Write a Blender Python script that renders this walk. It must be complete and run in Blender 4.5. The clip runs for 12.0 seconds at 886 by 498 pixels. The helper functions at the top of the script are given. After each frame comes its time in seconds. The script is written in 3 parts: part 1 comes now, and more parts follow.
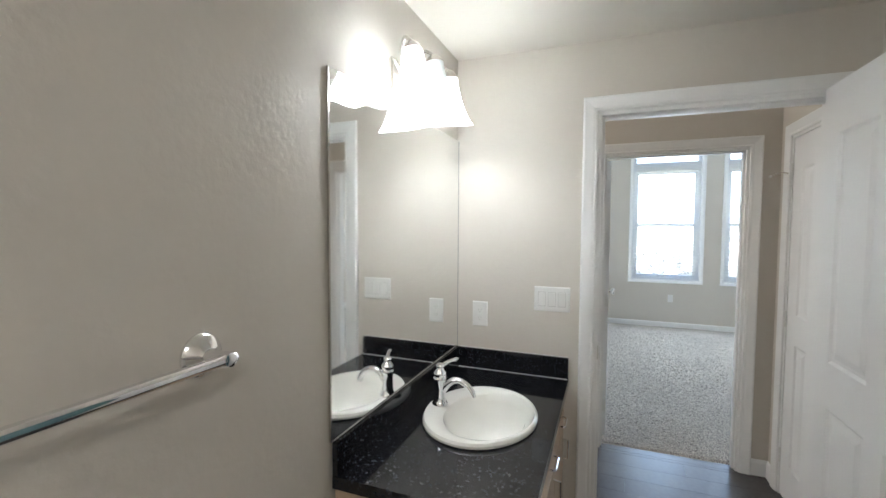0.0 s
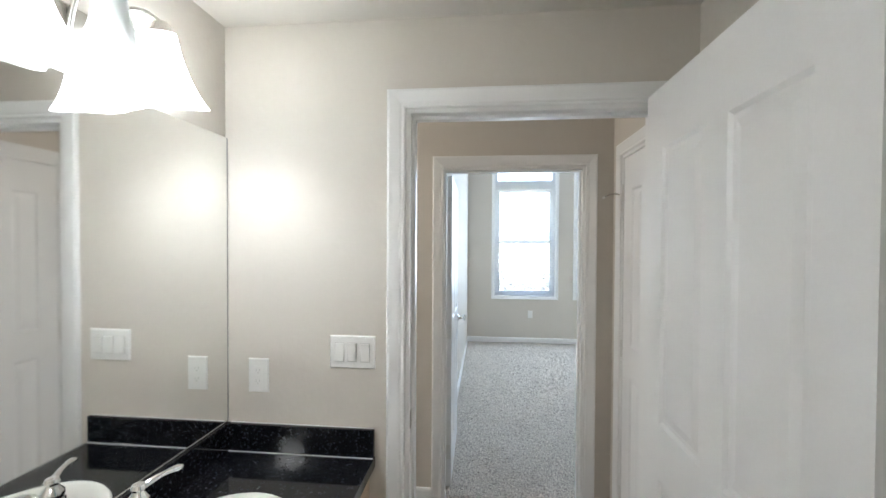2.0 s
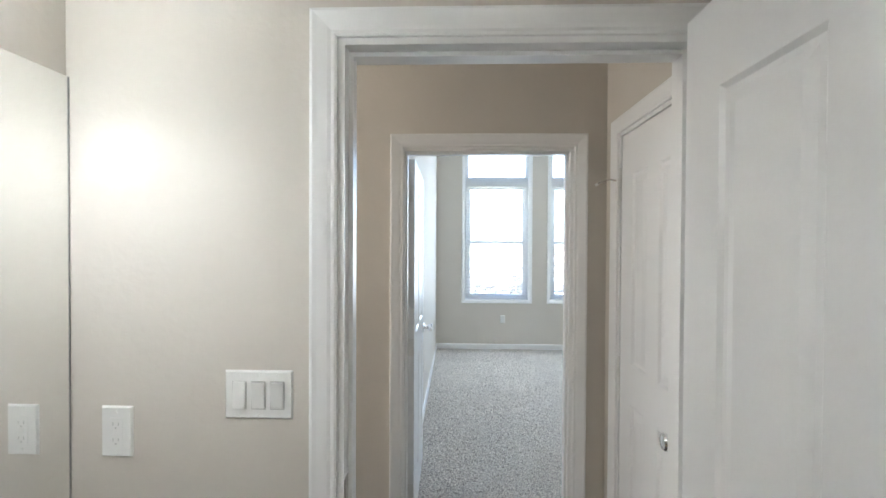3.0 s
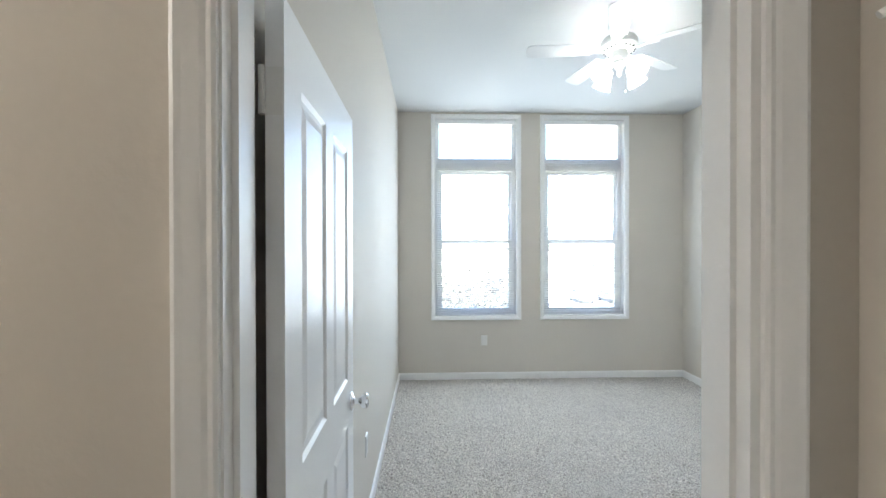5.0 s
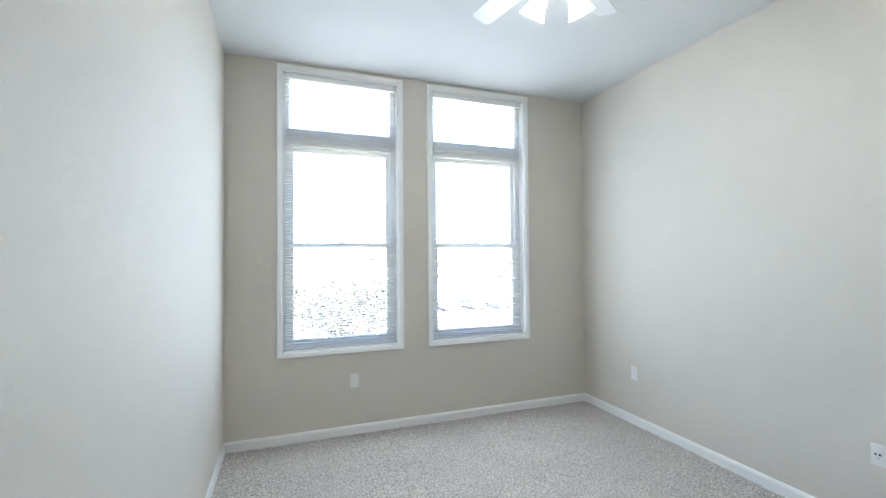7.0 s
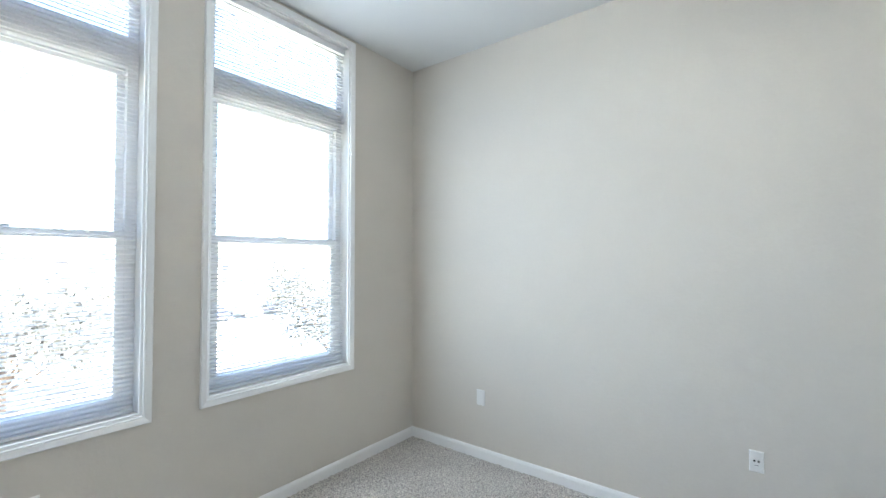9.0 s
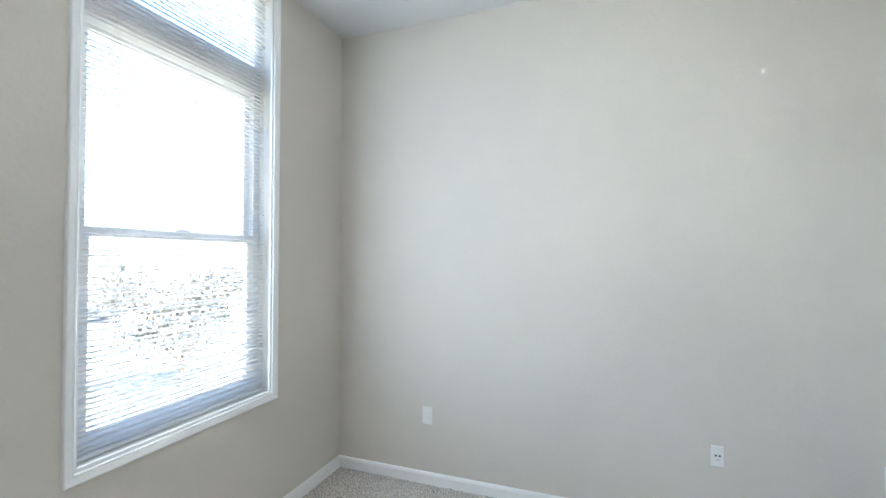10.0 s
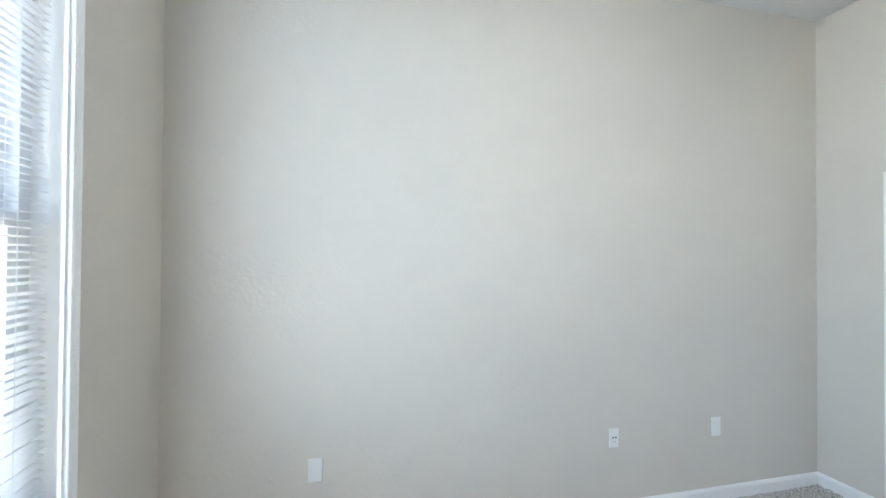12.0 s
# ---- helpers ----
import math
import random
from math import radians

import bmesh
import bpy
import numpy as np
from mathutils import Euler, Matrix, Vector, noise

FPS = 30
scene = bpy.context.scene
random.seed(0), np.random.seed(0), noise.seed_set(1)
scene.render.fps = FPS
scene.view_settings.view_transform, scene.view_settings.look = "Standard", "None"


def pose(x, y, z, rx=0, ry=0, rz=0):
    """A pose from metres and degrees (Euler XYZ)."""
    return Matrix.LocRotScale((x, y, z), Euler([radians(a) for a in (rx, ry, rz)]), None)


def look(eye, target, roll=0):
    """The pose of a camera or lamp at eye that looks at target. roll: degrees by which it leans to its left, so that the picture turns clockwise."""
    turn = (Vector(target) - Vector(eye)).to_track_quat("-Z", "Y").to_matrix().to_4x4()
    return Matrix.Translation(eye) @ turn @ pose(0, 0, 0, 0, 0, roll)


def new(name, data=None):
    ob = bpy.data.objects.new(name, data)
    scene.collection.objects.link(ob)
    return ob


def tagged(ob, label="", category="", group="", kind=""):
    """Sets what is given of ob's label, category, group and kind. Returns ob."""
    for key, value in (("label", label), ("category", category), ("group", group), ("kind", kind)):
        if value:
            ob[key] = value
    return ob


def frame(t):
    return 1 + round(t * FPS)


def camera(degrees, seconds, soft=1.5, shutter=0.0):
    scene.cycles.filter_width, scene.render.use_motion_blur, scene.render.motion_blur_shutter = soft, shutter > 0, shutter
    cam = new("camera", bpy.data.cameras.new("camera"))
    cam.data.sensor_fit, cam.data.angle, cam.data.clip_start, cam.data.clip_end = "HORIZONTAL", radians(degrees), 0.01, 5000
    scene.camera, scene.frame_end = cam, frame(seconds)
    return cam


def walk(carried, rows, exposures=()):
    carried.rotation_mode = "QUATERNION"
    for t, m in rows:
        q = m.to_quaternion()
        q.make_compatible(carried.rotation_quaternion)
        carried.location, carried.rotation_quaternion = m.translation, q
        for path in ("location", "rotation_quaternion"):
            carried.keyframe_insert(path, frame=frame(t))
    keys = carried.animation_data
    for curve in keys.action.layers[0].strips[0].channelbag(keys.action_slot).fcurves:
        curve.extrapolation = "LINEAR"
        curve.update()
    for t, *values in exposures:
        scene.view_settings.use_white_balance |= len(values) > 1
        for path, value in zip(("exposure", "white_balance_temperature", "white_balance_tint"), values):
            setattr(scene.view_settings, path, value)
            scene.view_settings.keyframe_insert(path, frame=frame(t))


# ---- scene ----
cam = camera(92.2, 12.0)
PATH = [
    (0, (0.711, -2.041, 1.524), (-0.007, -0.177, 1.423), 0.3),
    (0.5, (0.758, -2.017, 1.533), (0.201, -0.098, 1.452), 0.3),
    (1, (0.807, -1.908, 1.546), (0.379, 0.044, 1.485), 0.3),
    (1.5, (0.86, -1.694, 1.544), (0.551, 0.282, 1.496), 0.3),
    (2, (0.942, -1.463, 1.582), (0.741, 0.527, 1.547), 0.3),
    (2.5, (0.972, -1.289, 1.575), (0.84, 0.707, 1.546), 0.3),
    (3, (0.946, -1.007, 1.554), (0.884, 0.992, 1.53), 0.3),
    (3.2, (0.971, -0.884, 1.558), (0.9, 1.115, 1.512), -0.2),
    (4.8, (0.994, 0.248, 1.523), (1.037, 2.247, 1.516), -0.4),
    (5, (0.997, 0.423, 1.527), (1.065, 2.422, 1.515), -0.1),
    (5.5, (1.036, 0.75, 1.513), (1.142, 2.748, 1.512), -0.3),
    (6, (1.037, 1.105, 1.505), (1.283, 3.09, 1.513), -0.1),
    (6.5, (1.105, 1.406, 1.494), (1.544, 3.357, 1.51), -0.2),
    (6.7, (1.1, 1.504, 1.488), (1.636, 3.43, 1.513), -0.3),
    (8.5, (1.268, 2.608, 1.472), (2.643, 4.059, 1.516), -0.1),
    (9, (1.27, 2.905, 1.465), (2.856, 4.121, 1.515), 0.0),
    (9.5, (1.32, 3.235, 1.462), (3.084, 4.175, 1.514), 0.1),
    (10, (1.348, 3.545, 1.488), (3.224, 4.236, 1.525), 0.1),
    (10.5, (1.395, 3.792, 1.486), (3.348, 4.223, 1.522), -0.1),
    (11, (1.49, 4.002, 1.467), (3.483, 4.166, 1.515), -0.2),
    (11.5, (1.612, 4.304, 1.424), (3.604, 4.143, 1.509), -0.1),
    (12, (1.804, 4.512, 1.495), (3.747, 4.039, 1.518), 0.4),
]
walk(cam, [(t, look(eye, target, roll)) for t, eye, target, roll in PATH], [(0, 3.84, 5880, 10), (1.5, 3.94, 5880, 10), (3.2, 3.88, 5880, 10), (5.0, 3.74, 6050, 10), (6.5, 3.62, 6050, 11), (10.5, 3.62, 6050, 11), (12, 3.70, 6050, 11)])

# ---------------------------------------------------------------- light
world = bpy.data.worlds.new("sky")
scene.world = world
world.use_nodes = True
wn = world.node_tree.nodes
sky = wn.new("ShaderNodeTexSky")
sky.sky_type, sky.sun_disc = "NISHITA", False
sky.sun_elevation, sky.sun_rotation = radians(48), radians(200)
sky.air_density, sky.dust_density, sky.ozone_density = 1.0, 2.0, 1.0
wn["Background"].inputs["Strength"].default_value = 0.10
world.node_tree.links.new(sky.outputs["Color"], wn["Background"].inputs["Color"])

sun = new("sun", bpy.data.lights.new("sun", "SUN"))
sun.data.energy, sun.data.angle, sun.data.color = 5.0, radians(0.5), (1.0, 0.95, 0.88)
sun.matrix_world = look((4, -14, 20), (0, 0, 0))


def bulb_light(name, place, watts, color, size=0.04):
    lamp = new(name, bpy.data.lights.new(name, "POINT"))
    lamp.data.energy, lamp.data.color, lamp.data.shadow_soft_size = watts, color, size
    lamp.location = place
    return lamp


def window_light(x0, x1, z0, z1, y, watts):
    """Skylight entering through a window's opening."""
    lamp = new("window_daylight", bpy.data.lights.new("window_daylight", "AREA"))
    d = lamp.data
    d.shape, d.size, d.size_y, d.energy, d.color = "RECTANGLE", x1 - x0, z1 - z0, watts, (0.73, 0.87, 1.0)
    lamp.matrix_world = look(((x0 + x1) / 2, y, (z0 + z1) / 2), ((x0 + x1) / 2, y - 1, (z0 + z1) / 2))
    return lamp


# ---------------------------------------------------------------- materials
def material(name, color, rough=0.5, metal=0.0, spec=0.5, vary=0.06, scale=8.0, fine=120.0, bump=0.0, bump_scale=150.0, island=0.0):
    m = bpy.data.materials.new(name)
    m.use_nodes = True
    n, l = m.node_tree.nodes, m.node_tree.links
    b = n["Principled BSDF"]
    b.inputs["Roughness"].default_value, b.inputs["Metallic"].default_value = rough, metal
    b.inputs["Specular IOR Level"].default_value = spec
    co = n.new("ShaderNodeTexCoord")
    big, small = n.new("ShaderNodeTexNoise"), n.new("ShaderNodeTexNoise")
    big.inputs["Scale"].default_value, big.inputs["Detail"].default_value = scale, 4
    small.inputs["Scale"].default_value, small.inputs["Detail"].default_value = fine, 3
    for t in (big, small):
        l.new(co.outputs["Object"], t.inputs["Vector"])
    add = n.new("ShaderNodeMath")
    add.operation = "ADD"
    l.new(big.outputs["Fac"], add.inputs[0]), l.new(small.outputs["Fac"], add.inputs[1])
    rng = n.new("ShaderNodeMapRange")
    rng.inputs["From Min"].default_value, rng.inputs["From Max"].default_value = 0.6, 1.4
    rng.inputs["To Min"].default_value, rng.inputs["To Max"].default_value = 1 - vary, 1 + vary
    l.new(add.outputs[0], rng.inputs["Value"])
    mul = n.new("ShaderNodeVectorMath")
    mul.operation = "SCALE"
    mul.inputs[0].default_value = color
    l.new(rng.outputs[0], mul.inputs["Scale"])
    last = mul
    if island:
        info = n.new("ShaderNodeObjectInfo")
        r2 = n.new("ShaderNodeMapRange")
        r2.inputs["To Min"].default_value, r2.inputs["To Max"].default_value = 1 - island, 1 + island
        l.new(info.outputs["Random"], r2.inputs["Value"])
        last = n.new("ShaderNodeVectorMath")
        last.operation = "SCALE"
        l.new(mul.outputs[0], last.inputs[0]), l.new(r2.outputs[0], last.inputs["Scale"])
    l.new(last.outputs[0], b.inputs["Base Color"])
    rr = n.new("ShaderNodeMapRange")
    rr.inputs["To Min"].default_value, rr.inputs["To Max"].default_value = max(rough - 0.06, 0.01), min(rough + 0.06, 1)
    l.new(big.outputs["Fac"], rr.inputs["Value"]), l.new(rr.outputs[0], b.inputs["Roughness"])
    if bump:
        bt, bn = n.new("ShaderNodeTexNoise"), n.new("ShaderNodeBump")
        bt.inputs["Scale"].default_value, bt.inputs["Detail"].default_value = bump_scale, 3
        l.new(co.outputs["Object"], bt.inputs["Vector"])
        bn.inputs["Strength"].default_value, bn.inputs["Distance"].default_value = bump, 0.004
        l.new(bt.outputs["Fac"], bn.inputs["Height"]), l.new(bn.outputs[0], b.inputs["Normal"])
    return m


def glowing(name, color, strength, base=(0.9, 0.9, 0.88)):
    m = material(name, base, 0.35, vary=0.01)
    b = m.node_tree.nodes["Principled BSDF"]
    b.inputs["Emission Color"].default_value, b.inputs["Emission Strength"].default_value = (*color, 1), strength
    return m


WALL = material("wall_paint", (0.65, 0.605, 0.54), 0.62, spec=0.22, vary=0.015, scale=1.5, fine=60, bump=0.24, bump_scale=48)
CEIL = material("ceiling_paint", (0.72, 0.72, 0.70), 0.8, spec=0.2, vary=0.015, scale=2, bump=0.2, bump_scale=110)
BATHCEIL = material("bath_ceiling_paint", (0.74, 0.70, 0.63), 0.75, spec=0.2, vary=0.015, scale=2, bump=0.15, bump_scale=90)
TRIM = material("white_trim_paint", (0.87, 0.865, 0.85), 0.32, vary=0.015, scale=3)
DOOR = material("white_door_paint", (0.87, 0.865, 0.855), 0.34, vary=0.015, scale=3, bump=0.05, bump_scale=90)
VINYL = material("white_window_vinyl", (0.86, 0.87, 0.88), 0.35, vary=0.015)
PLATE = material("white_plate_plastic", (0.82, 0.81, 0.78), 0.3, vary=0.01)
SLOT = material("grey_slot", (0.30, 0.29, 0.27), 0.6)
GAP = material("pale_gap", (0.56, 0.55, 0.52), 0.5)
DARK = material("dark_slot", (0.03, 0.03, 0.03), 0.6)
CHROME = material("chrome", (0.86, 0.86, 0.87), 0.07, 1.0, vary=0.02)
NICKEL = material("brushed_nickel", (0.66, 0.64, 0.60), 0.25, 1.0, vary=0.03)
HINGE = material("painted_hinge", (0.80, 0.79, 0.76), 0.35, vary=0.03)
MIRROR = material("mirror_silver", (0.93, 0.94, 0.93), 0.012, 1.0, vary=0.0)
PORCELAIN = material("white_porcelain", (0.84, 0.83, 0.78), 0.08, vary=0.008)
MAPLE = material("maple_laminate", (0.55, 0.42, 0.30), 0.42, vary=0.10, scale=3, fine=30)
TEAL = material("teal_paint", (0.17, 0.30, 0.33), 0.45, vary=0.03)
FANWHITE = material("fan_white", (0.80, 0.80, 0.78), 0.35, vary=0.01)
VINYLPLANK = material("dark_vinyl_plank", (0.075, 0.068, 0.066), 0.3, vary=0.25, scale=5, fine=40, island=0.2)
ASPHALT = material("concrete_paving", (0.42, 0.42, 0.40), 0.9, vary=0.15, scale=0.3, fine=4)
LAWN = material("dry_lawn", (0.26, 0.25, 0.19), 0.9, vary=0.25, scale=0.2, fine=3)
BARK = material("bark", (0.16, 0.12, 0.09), 0.9, vary=0.2)
LEAF = material("leaf", (0.12, 0.12, 0.11), 0.6, vary=0.3, scale=0.8, fine=6)
STUCCO = material("stucco", (0.5, 0.46, 0.4), 0.9, vary=0.05)
ROOF = material("roof_shingle", (0.16, 0.14, 0.13), 0.9, vary=0.15)
GLAZING = material("dark_glazing", (0.06, 0.07, 0.08), 0.08)
TYRE = material("tyre_rubber", (0.03, 0.03, 0.03), 0.8)
CARRED = material("car_paint_dark", (0.06, 0.06, 0.08), 0.2)
CARWHITE = material("car_paint_silver", (0.35, 0.36, 0.38), 0.25)


def frosted(name, color, strength):
    """Frosted lamp glass that passes its bulb's light; lit when strength is over 0."""
    m = glowing(name, color, strength)
    n, l = m.node_tree.nodes, m.node_tree.links
    tr, mix = n.new("ShaderNodeBsdfTranslucent"), n.new("ShaderNodeMixShader")
    tr.inputs["Color"].default_value = (0.93, 0.95, 0.95, 1)
    mix.inputs["Fac"].default_value = 0.55
    l.new(n["Principled BSDF"].outputs[0], mix.inputs[1]), l.new(tr.outputs[0], mix.inputs[2])
    l.new(mix.outputs[0], n["Material Output"].inputs["Surface"])
    return m


LIT = frosted("lit_frosted_glass", (1.0, 0.98, 0.95), 0.88)
UNLIT = frosted("unlit_frosted_glass", (1.0, 1.0, 1.0), 0.0)
LITFAN = frosted("lit_fan_glass", (1.0, 0.98, 0.95), 0.45)
BULB = glowing("lit_bulb", (1.0, 0.98, 0.95), 1.5)


def granite():
    m = material("black_granite", (0.009, 0.010, 0.013), 0.06, vary=0.3, scale=30, fine=200)
    n, l = m.node_tree.nodes, m.node_tree.links
    co, v = n.new("ShaderNodeTexCoord"), n.new("ShaderNodeTexVoronoi")
    v.inputs["Scale"].default_value = 190
    l.new(co.outputs["Object"], v.inputs["Vector"])
    lt, mx = n.new("ShaderNodeMapRange"), n.new("ShaderNodeMixRGB")
    lt.inputs["From Min"].default_value, lt.inputs["From Max"].default_value = 0.86, 1.0
    sp = n.new("ShaderNodeSeparateColor")
    l.new(v.outputs["Color"], sp.inputs[0]), l.new(sp.outputs[0], lt.inputs["Value"])
    b = n["Principled BSDF"]
    old = b.inputs["Base Color"].links[0].from_socket
    l.new(lt.outputs[0], mx.inputs["Fac"]), l.new(old, mx.inputs["Color1"])
    mx.inputs["Color2"].default_value = (0.045, 0.05, 0.06, 1)
    l.new(mx.outputs[0], b.inputs["Base Color"])
    return m


def carpet_material():
    m = material("grey_beige_carpet", (0.51, 0.48, 0.44), 0.95, spec=0.1, vary=0.1, scale=2.5, fine=400, bump=0.6, bump_scale=300)
    n, l = m.node_tree.nodes, m.node_tree.links
    co, t = n.new("ShaderNodeTexCoord"), n.new("ShaderNodeTexNoise")
    t.inputs["Scale"].default_value, t.inputs["Detail"].default_value = 150, 3
    l.new(co.outputs["Object"], t.inputs["Vector"])
    r = n.new("ShaderNodeMapRange")
    r.inputs["From Min"].default_value, r.inputs["From Max"].default_value = 0.36, 0.64
    r.inputs["To Min"].default_value, r.inputs["To Max"].default_value = 0.40, 1.62
    l.new(t.outputs["Fac"], r.inputs["Value"])
    s = n.new("ShaderNodeVectorMath")
    s.operation = "SCALE"
    b = n["Principled BSDF"]
    old = b.inputs["Base Color"].links[0].from_socket
    l.new(old, s.inputs[0]), l.new(r.outputs[0], s.inputs["Scale"]), l.new(s.outputs[0], b.inputs["Base Color"])
    return m


def clear_glass():
    m = bpy.data.materials.new("window_glass")
    m.use_nodes = True
    b = m.node_tree.nodes["Principled BSDF"]
    b.inputs["Roughness"].default_value, b.inputs["Transmission Weight"].default_value = 0.0, 1.0
    b.inputs["IOR"].default_value = 1.05
    b.inputs["Base Color"].default_value = (0.97, 0.99, 0.99, 1)
    return m


def slat_material():
    m = material("white_blind_slat", (0.90, 0.91, 0.92), 0.4, vary=0.01, island=0.02)
    n, l = m.node_tree.nodes, m.node_tree.links
    b, out = n["Principled BSDF"], n["Material Output"]
    tr, mix = n.new("ShaderNodeBsdfTranslucent"), n.new("ShaderNodeMixShader")
    tr.inputs["Color"].default_value = (0.92, 0.92, 0.92, 1)
    mix.inputs["Fac"].default_value = 0.6
    l.new(b.outputs[0], mix.inputs[1]), l.new(tr.outputs[0], mix.inputs[2]), l.new(mix.outputs[0], out.inputs["Surface"])
    return m


GRANITE, CARPET, GLASS, SLAT = granite(), carpet_material(), clear_glass(), slat_material()


# ---------------------------------------------------------------- mesh helpers
def mesh_of(bm, mat, smooth=False):
    me = bpy.data.meshes.new("mesh")
    bmesh.ops.recalc_face_normals(bm, faces=bm.faces)
    bm.to_mesh(me)
    bm.free()
    me.materials.append(mat)
    if smooth:
        me.polygons.foreach_set("use_smooth", [True] * len(me.polygons))
        me.set_sharp_from_angle(angle=radians(35))
    return me


def part(name, bm, mat, parent=None, label="", smooth=False):
    ob = new(name, mesh_of(bm, mat, smooth))
    ob.parent = parent
    return tagged(ob, label)


def thing(name, label, category, place=(0, 0, 0), group="", kind=""):
    ob = new(name)
    ob.location = place
    return tagged(ob, label, category, group, kind)


def box(bm, x0, x1, y0, y1, z0, z1, bevel=0.0):
    vs = [bm.verts.new((x, y, z)) for x in (x0, x1) for y in (y0, y1) for z in (z0, z1)]
    fs = [bm.faces.new([vs[i] for i in q]) for q in ((0, 1, 3, 2), (4, 6, 7, 5), (0, 4, 5, 1), (2, 3, 7, 6), (0, 2, 6, 4), (1, 5, 7, 3))]
    if bevel:
        es = {e for f in fs for e in f.edges}
        bmesh.ops.bevel(bm, geom=list(es), offset=bevel, segments=2, affect="EDGES")
    return bm


def boxes(*bs, bevel=0.0):
    bm = bmesh.new()
    for b in bs:
        box(bm, *b, bevel=bevel)
    return bm


def lathe(profile, steps=32, m=None, bm=None):
    """Turns (radius, height) pairs round z."""
    bm = bm or bmesh.new()
    m = m or Matrix()
    rings = []
    for r, h in profile:
        if r < 1e-6:
            rings.append([bm.verts.new(m @ Vector((0, 0, h)))])
        else:
            rings.append([bm.verts.new(m @ Vector((r * math.cos(2 * math.pi * i / steps), r * math.sin(2 * math.pi * i / steps), h))) for i in range(steps)])
    for a, b in zip(rings, rings[1:]):
        for i in range(steps):
            j = (i + 1) % steps
            q = [a[i % len(a)], a[j % len(a)], b[j % len(b)], b[i % len(b)]]
            q = list(dict.fromkeys(q))
            if len(q) > 2:
                bm.faces.new(q)
    return bm


def tube(points, radii, steps=14, bm=None):
    """A round tube through points, with one radius or one a point."""
    bm = bm or bmesh.new()
    ps = [Vector(p) for p in points]
    rs = radii if isinstance(radii, (list, tuple)) else [radii] * len(ps)
    rings, up = [], Vector((0.13, 0.21, 0.97))
    for i, p in enumerate(ps):
        d = (ps[min(i + 1, len(ps) - 1)] - ps[max(i - 1, 0)]).normalized()
        if abs(d.dot(up)) > 0.9:
            up = Vector((1, 0.1, 0.05))
        a = d.cross(up).normalized()
        b = d.cross(a)
        up = a.cross(d)
        rings.append([bm.verts.new(p + rs[i] * (math.cos(2 * math.pi * k / steps) * a + math.sin(2 * math.pi * k / steps) * b)) for k in range(steps)])
    for a, b in zip(rings, rings[1:]):
        for k in range(steps):
            bm.faces.new((a[k], a[(k + 1) % steps], b[(k + 1) % steps], b[k]))
    bm.faces.new(rings[0]), bm.faces.new(rings[-1][::-1])
    return bm


def arc(p0, p1, p2, n=12):
    """Points of a quadratic curve."""
    a, b, c = Vector(p0), Vector(p1), Vector(p2)
    return [(1 - t) ** 2 * a + 2 * t * (1 - t) * b + t * t * c for t in (i / n for i in range(n + 1))]


def moved(bm, m):
    bmesh.ops.transform(bm, matrix=m, verts=bm.verts)
    return bm


# ---------------------------------------------------------------- the plan
BX, BY0, BZ = 1.625, -3.2, 2.35          # bathroom: mirror wall at x 0, door wall at y 0
HY0, HY1, HX, HZ = 0.115, 1.062, 1.665, 2.70  # hall
RX0, RX1, RY0, RY1, RZ = 0.655, 3.955, 1.18, 5.285, 3.055  # bedroom
CY, CX = 1.45, 1.86                       # front of the closet that stands into the bedroom
A0, A1, AZ = 0.664, 1.515, 2.04           # bathroom doorway
B0, B1, BZD = 0.690, 1.508, 2.02          # bedroom doorway
BJ = B0 - 0.012                           # its hinge-side jamb
C0, C1, CZ = 0.265, 0.905, 2.045          # hall closet doorway, along y
WINDOWS = ((1.064, 2.022), (2.316, 3.276))
WZ0, WZ1 = 0.722, 2.995


def wall(name, label, *bs):
    return tagged(part(name, boxes(*bs), WALL), label, "wall", kind="structure")


T = 0.12
wall("wall_bath_west", "warm beige painted wall with light orange-peel texture", (-T, 0, BY0 - T, 0, 0, BZ))
wall("wall_bath_south", "warm beige painted bathroom end wall", (0, BX, BY0 - T, BY0, 0, BZ))
wall("wall_bath_east", "warm beige painted wall beside a teal cabinet", (BX, BX + T, BY0 - T, -1.24, 0, BZ), (BX, BX + T, -0.63, 0, 0, BZ), (BX, BX + T, -1.24, -0.63, 2.16, BZ))
wall("wall_bath_hall", "warm beige painted wall with a white cased doorway", (-1.6, A0, 0, HY0, 0, HZ), (A1, HX + T, 0, HY0, 0, HZ), (A0, A1, 0, HY0, AZ, HZ))
wall("wall_hall_east", "warm beige painted hall wall with a closet door", (HX, HX + T, HY0, C0, 0, HZ), (HX, HX + T, C1, HY1, 0, HZ), (HX, HX + T, C0, C1, CZ, HZ), (HX + T, HX + T + 0.05, HY0, HY1, 0, HZ))
wall("wall_hall_west", "warm beige painted hall end wall", (-1.6 - T, -1.6, 0, RY0, 0, HZ))
wall("wall_bedroom_hall", "warm beige painted wall with a white cased doorway", (-1.6, BJ, HY1, RY0, 0, RZ), (B1, RX1, HY1, RY0, 0, RZ), (BJ, B1, HY1, RY0, BZD, RZ))
wall("wall_bedroom_west", "warm beige painted bedroom wall", (RX0 - T, RX0, RY0, RY1, 0, RZ))
wall("wall_bedroom_east", "warm beige painted bedroom wall with outlets near the floor", (RX1, RX1 + T, HY1, RY1, 0, RZ))
wall("wall_bedroom_closet", "warm beige painted closet wall", (CX, RX1, RY0, CY, 0, RZ))
(a0, a1), (b0, b1) = WINDOWS
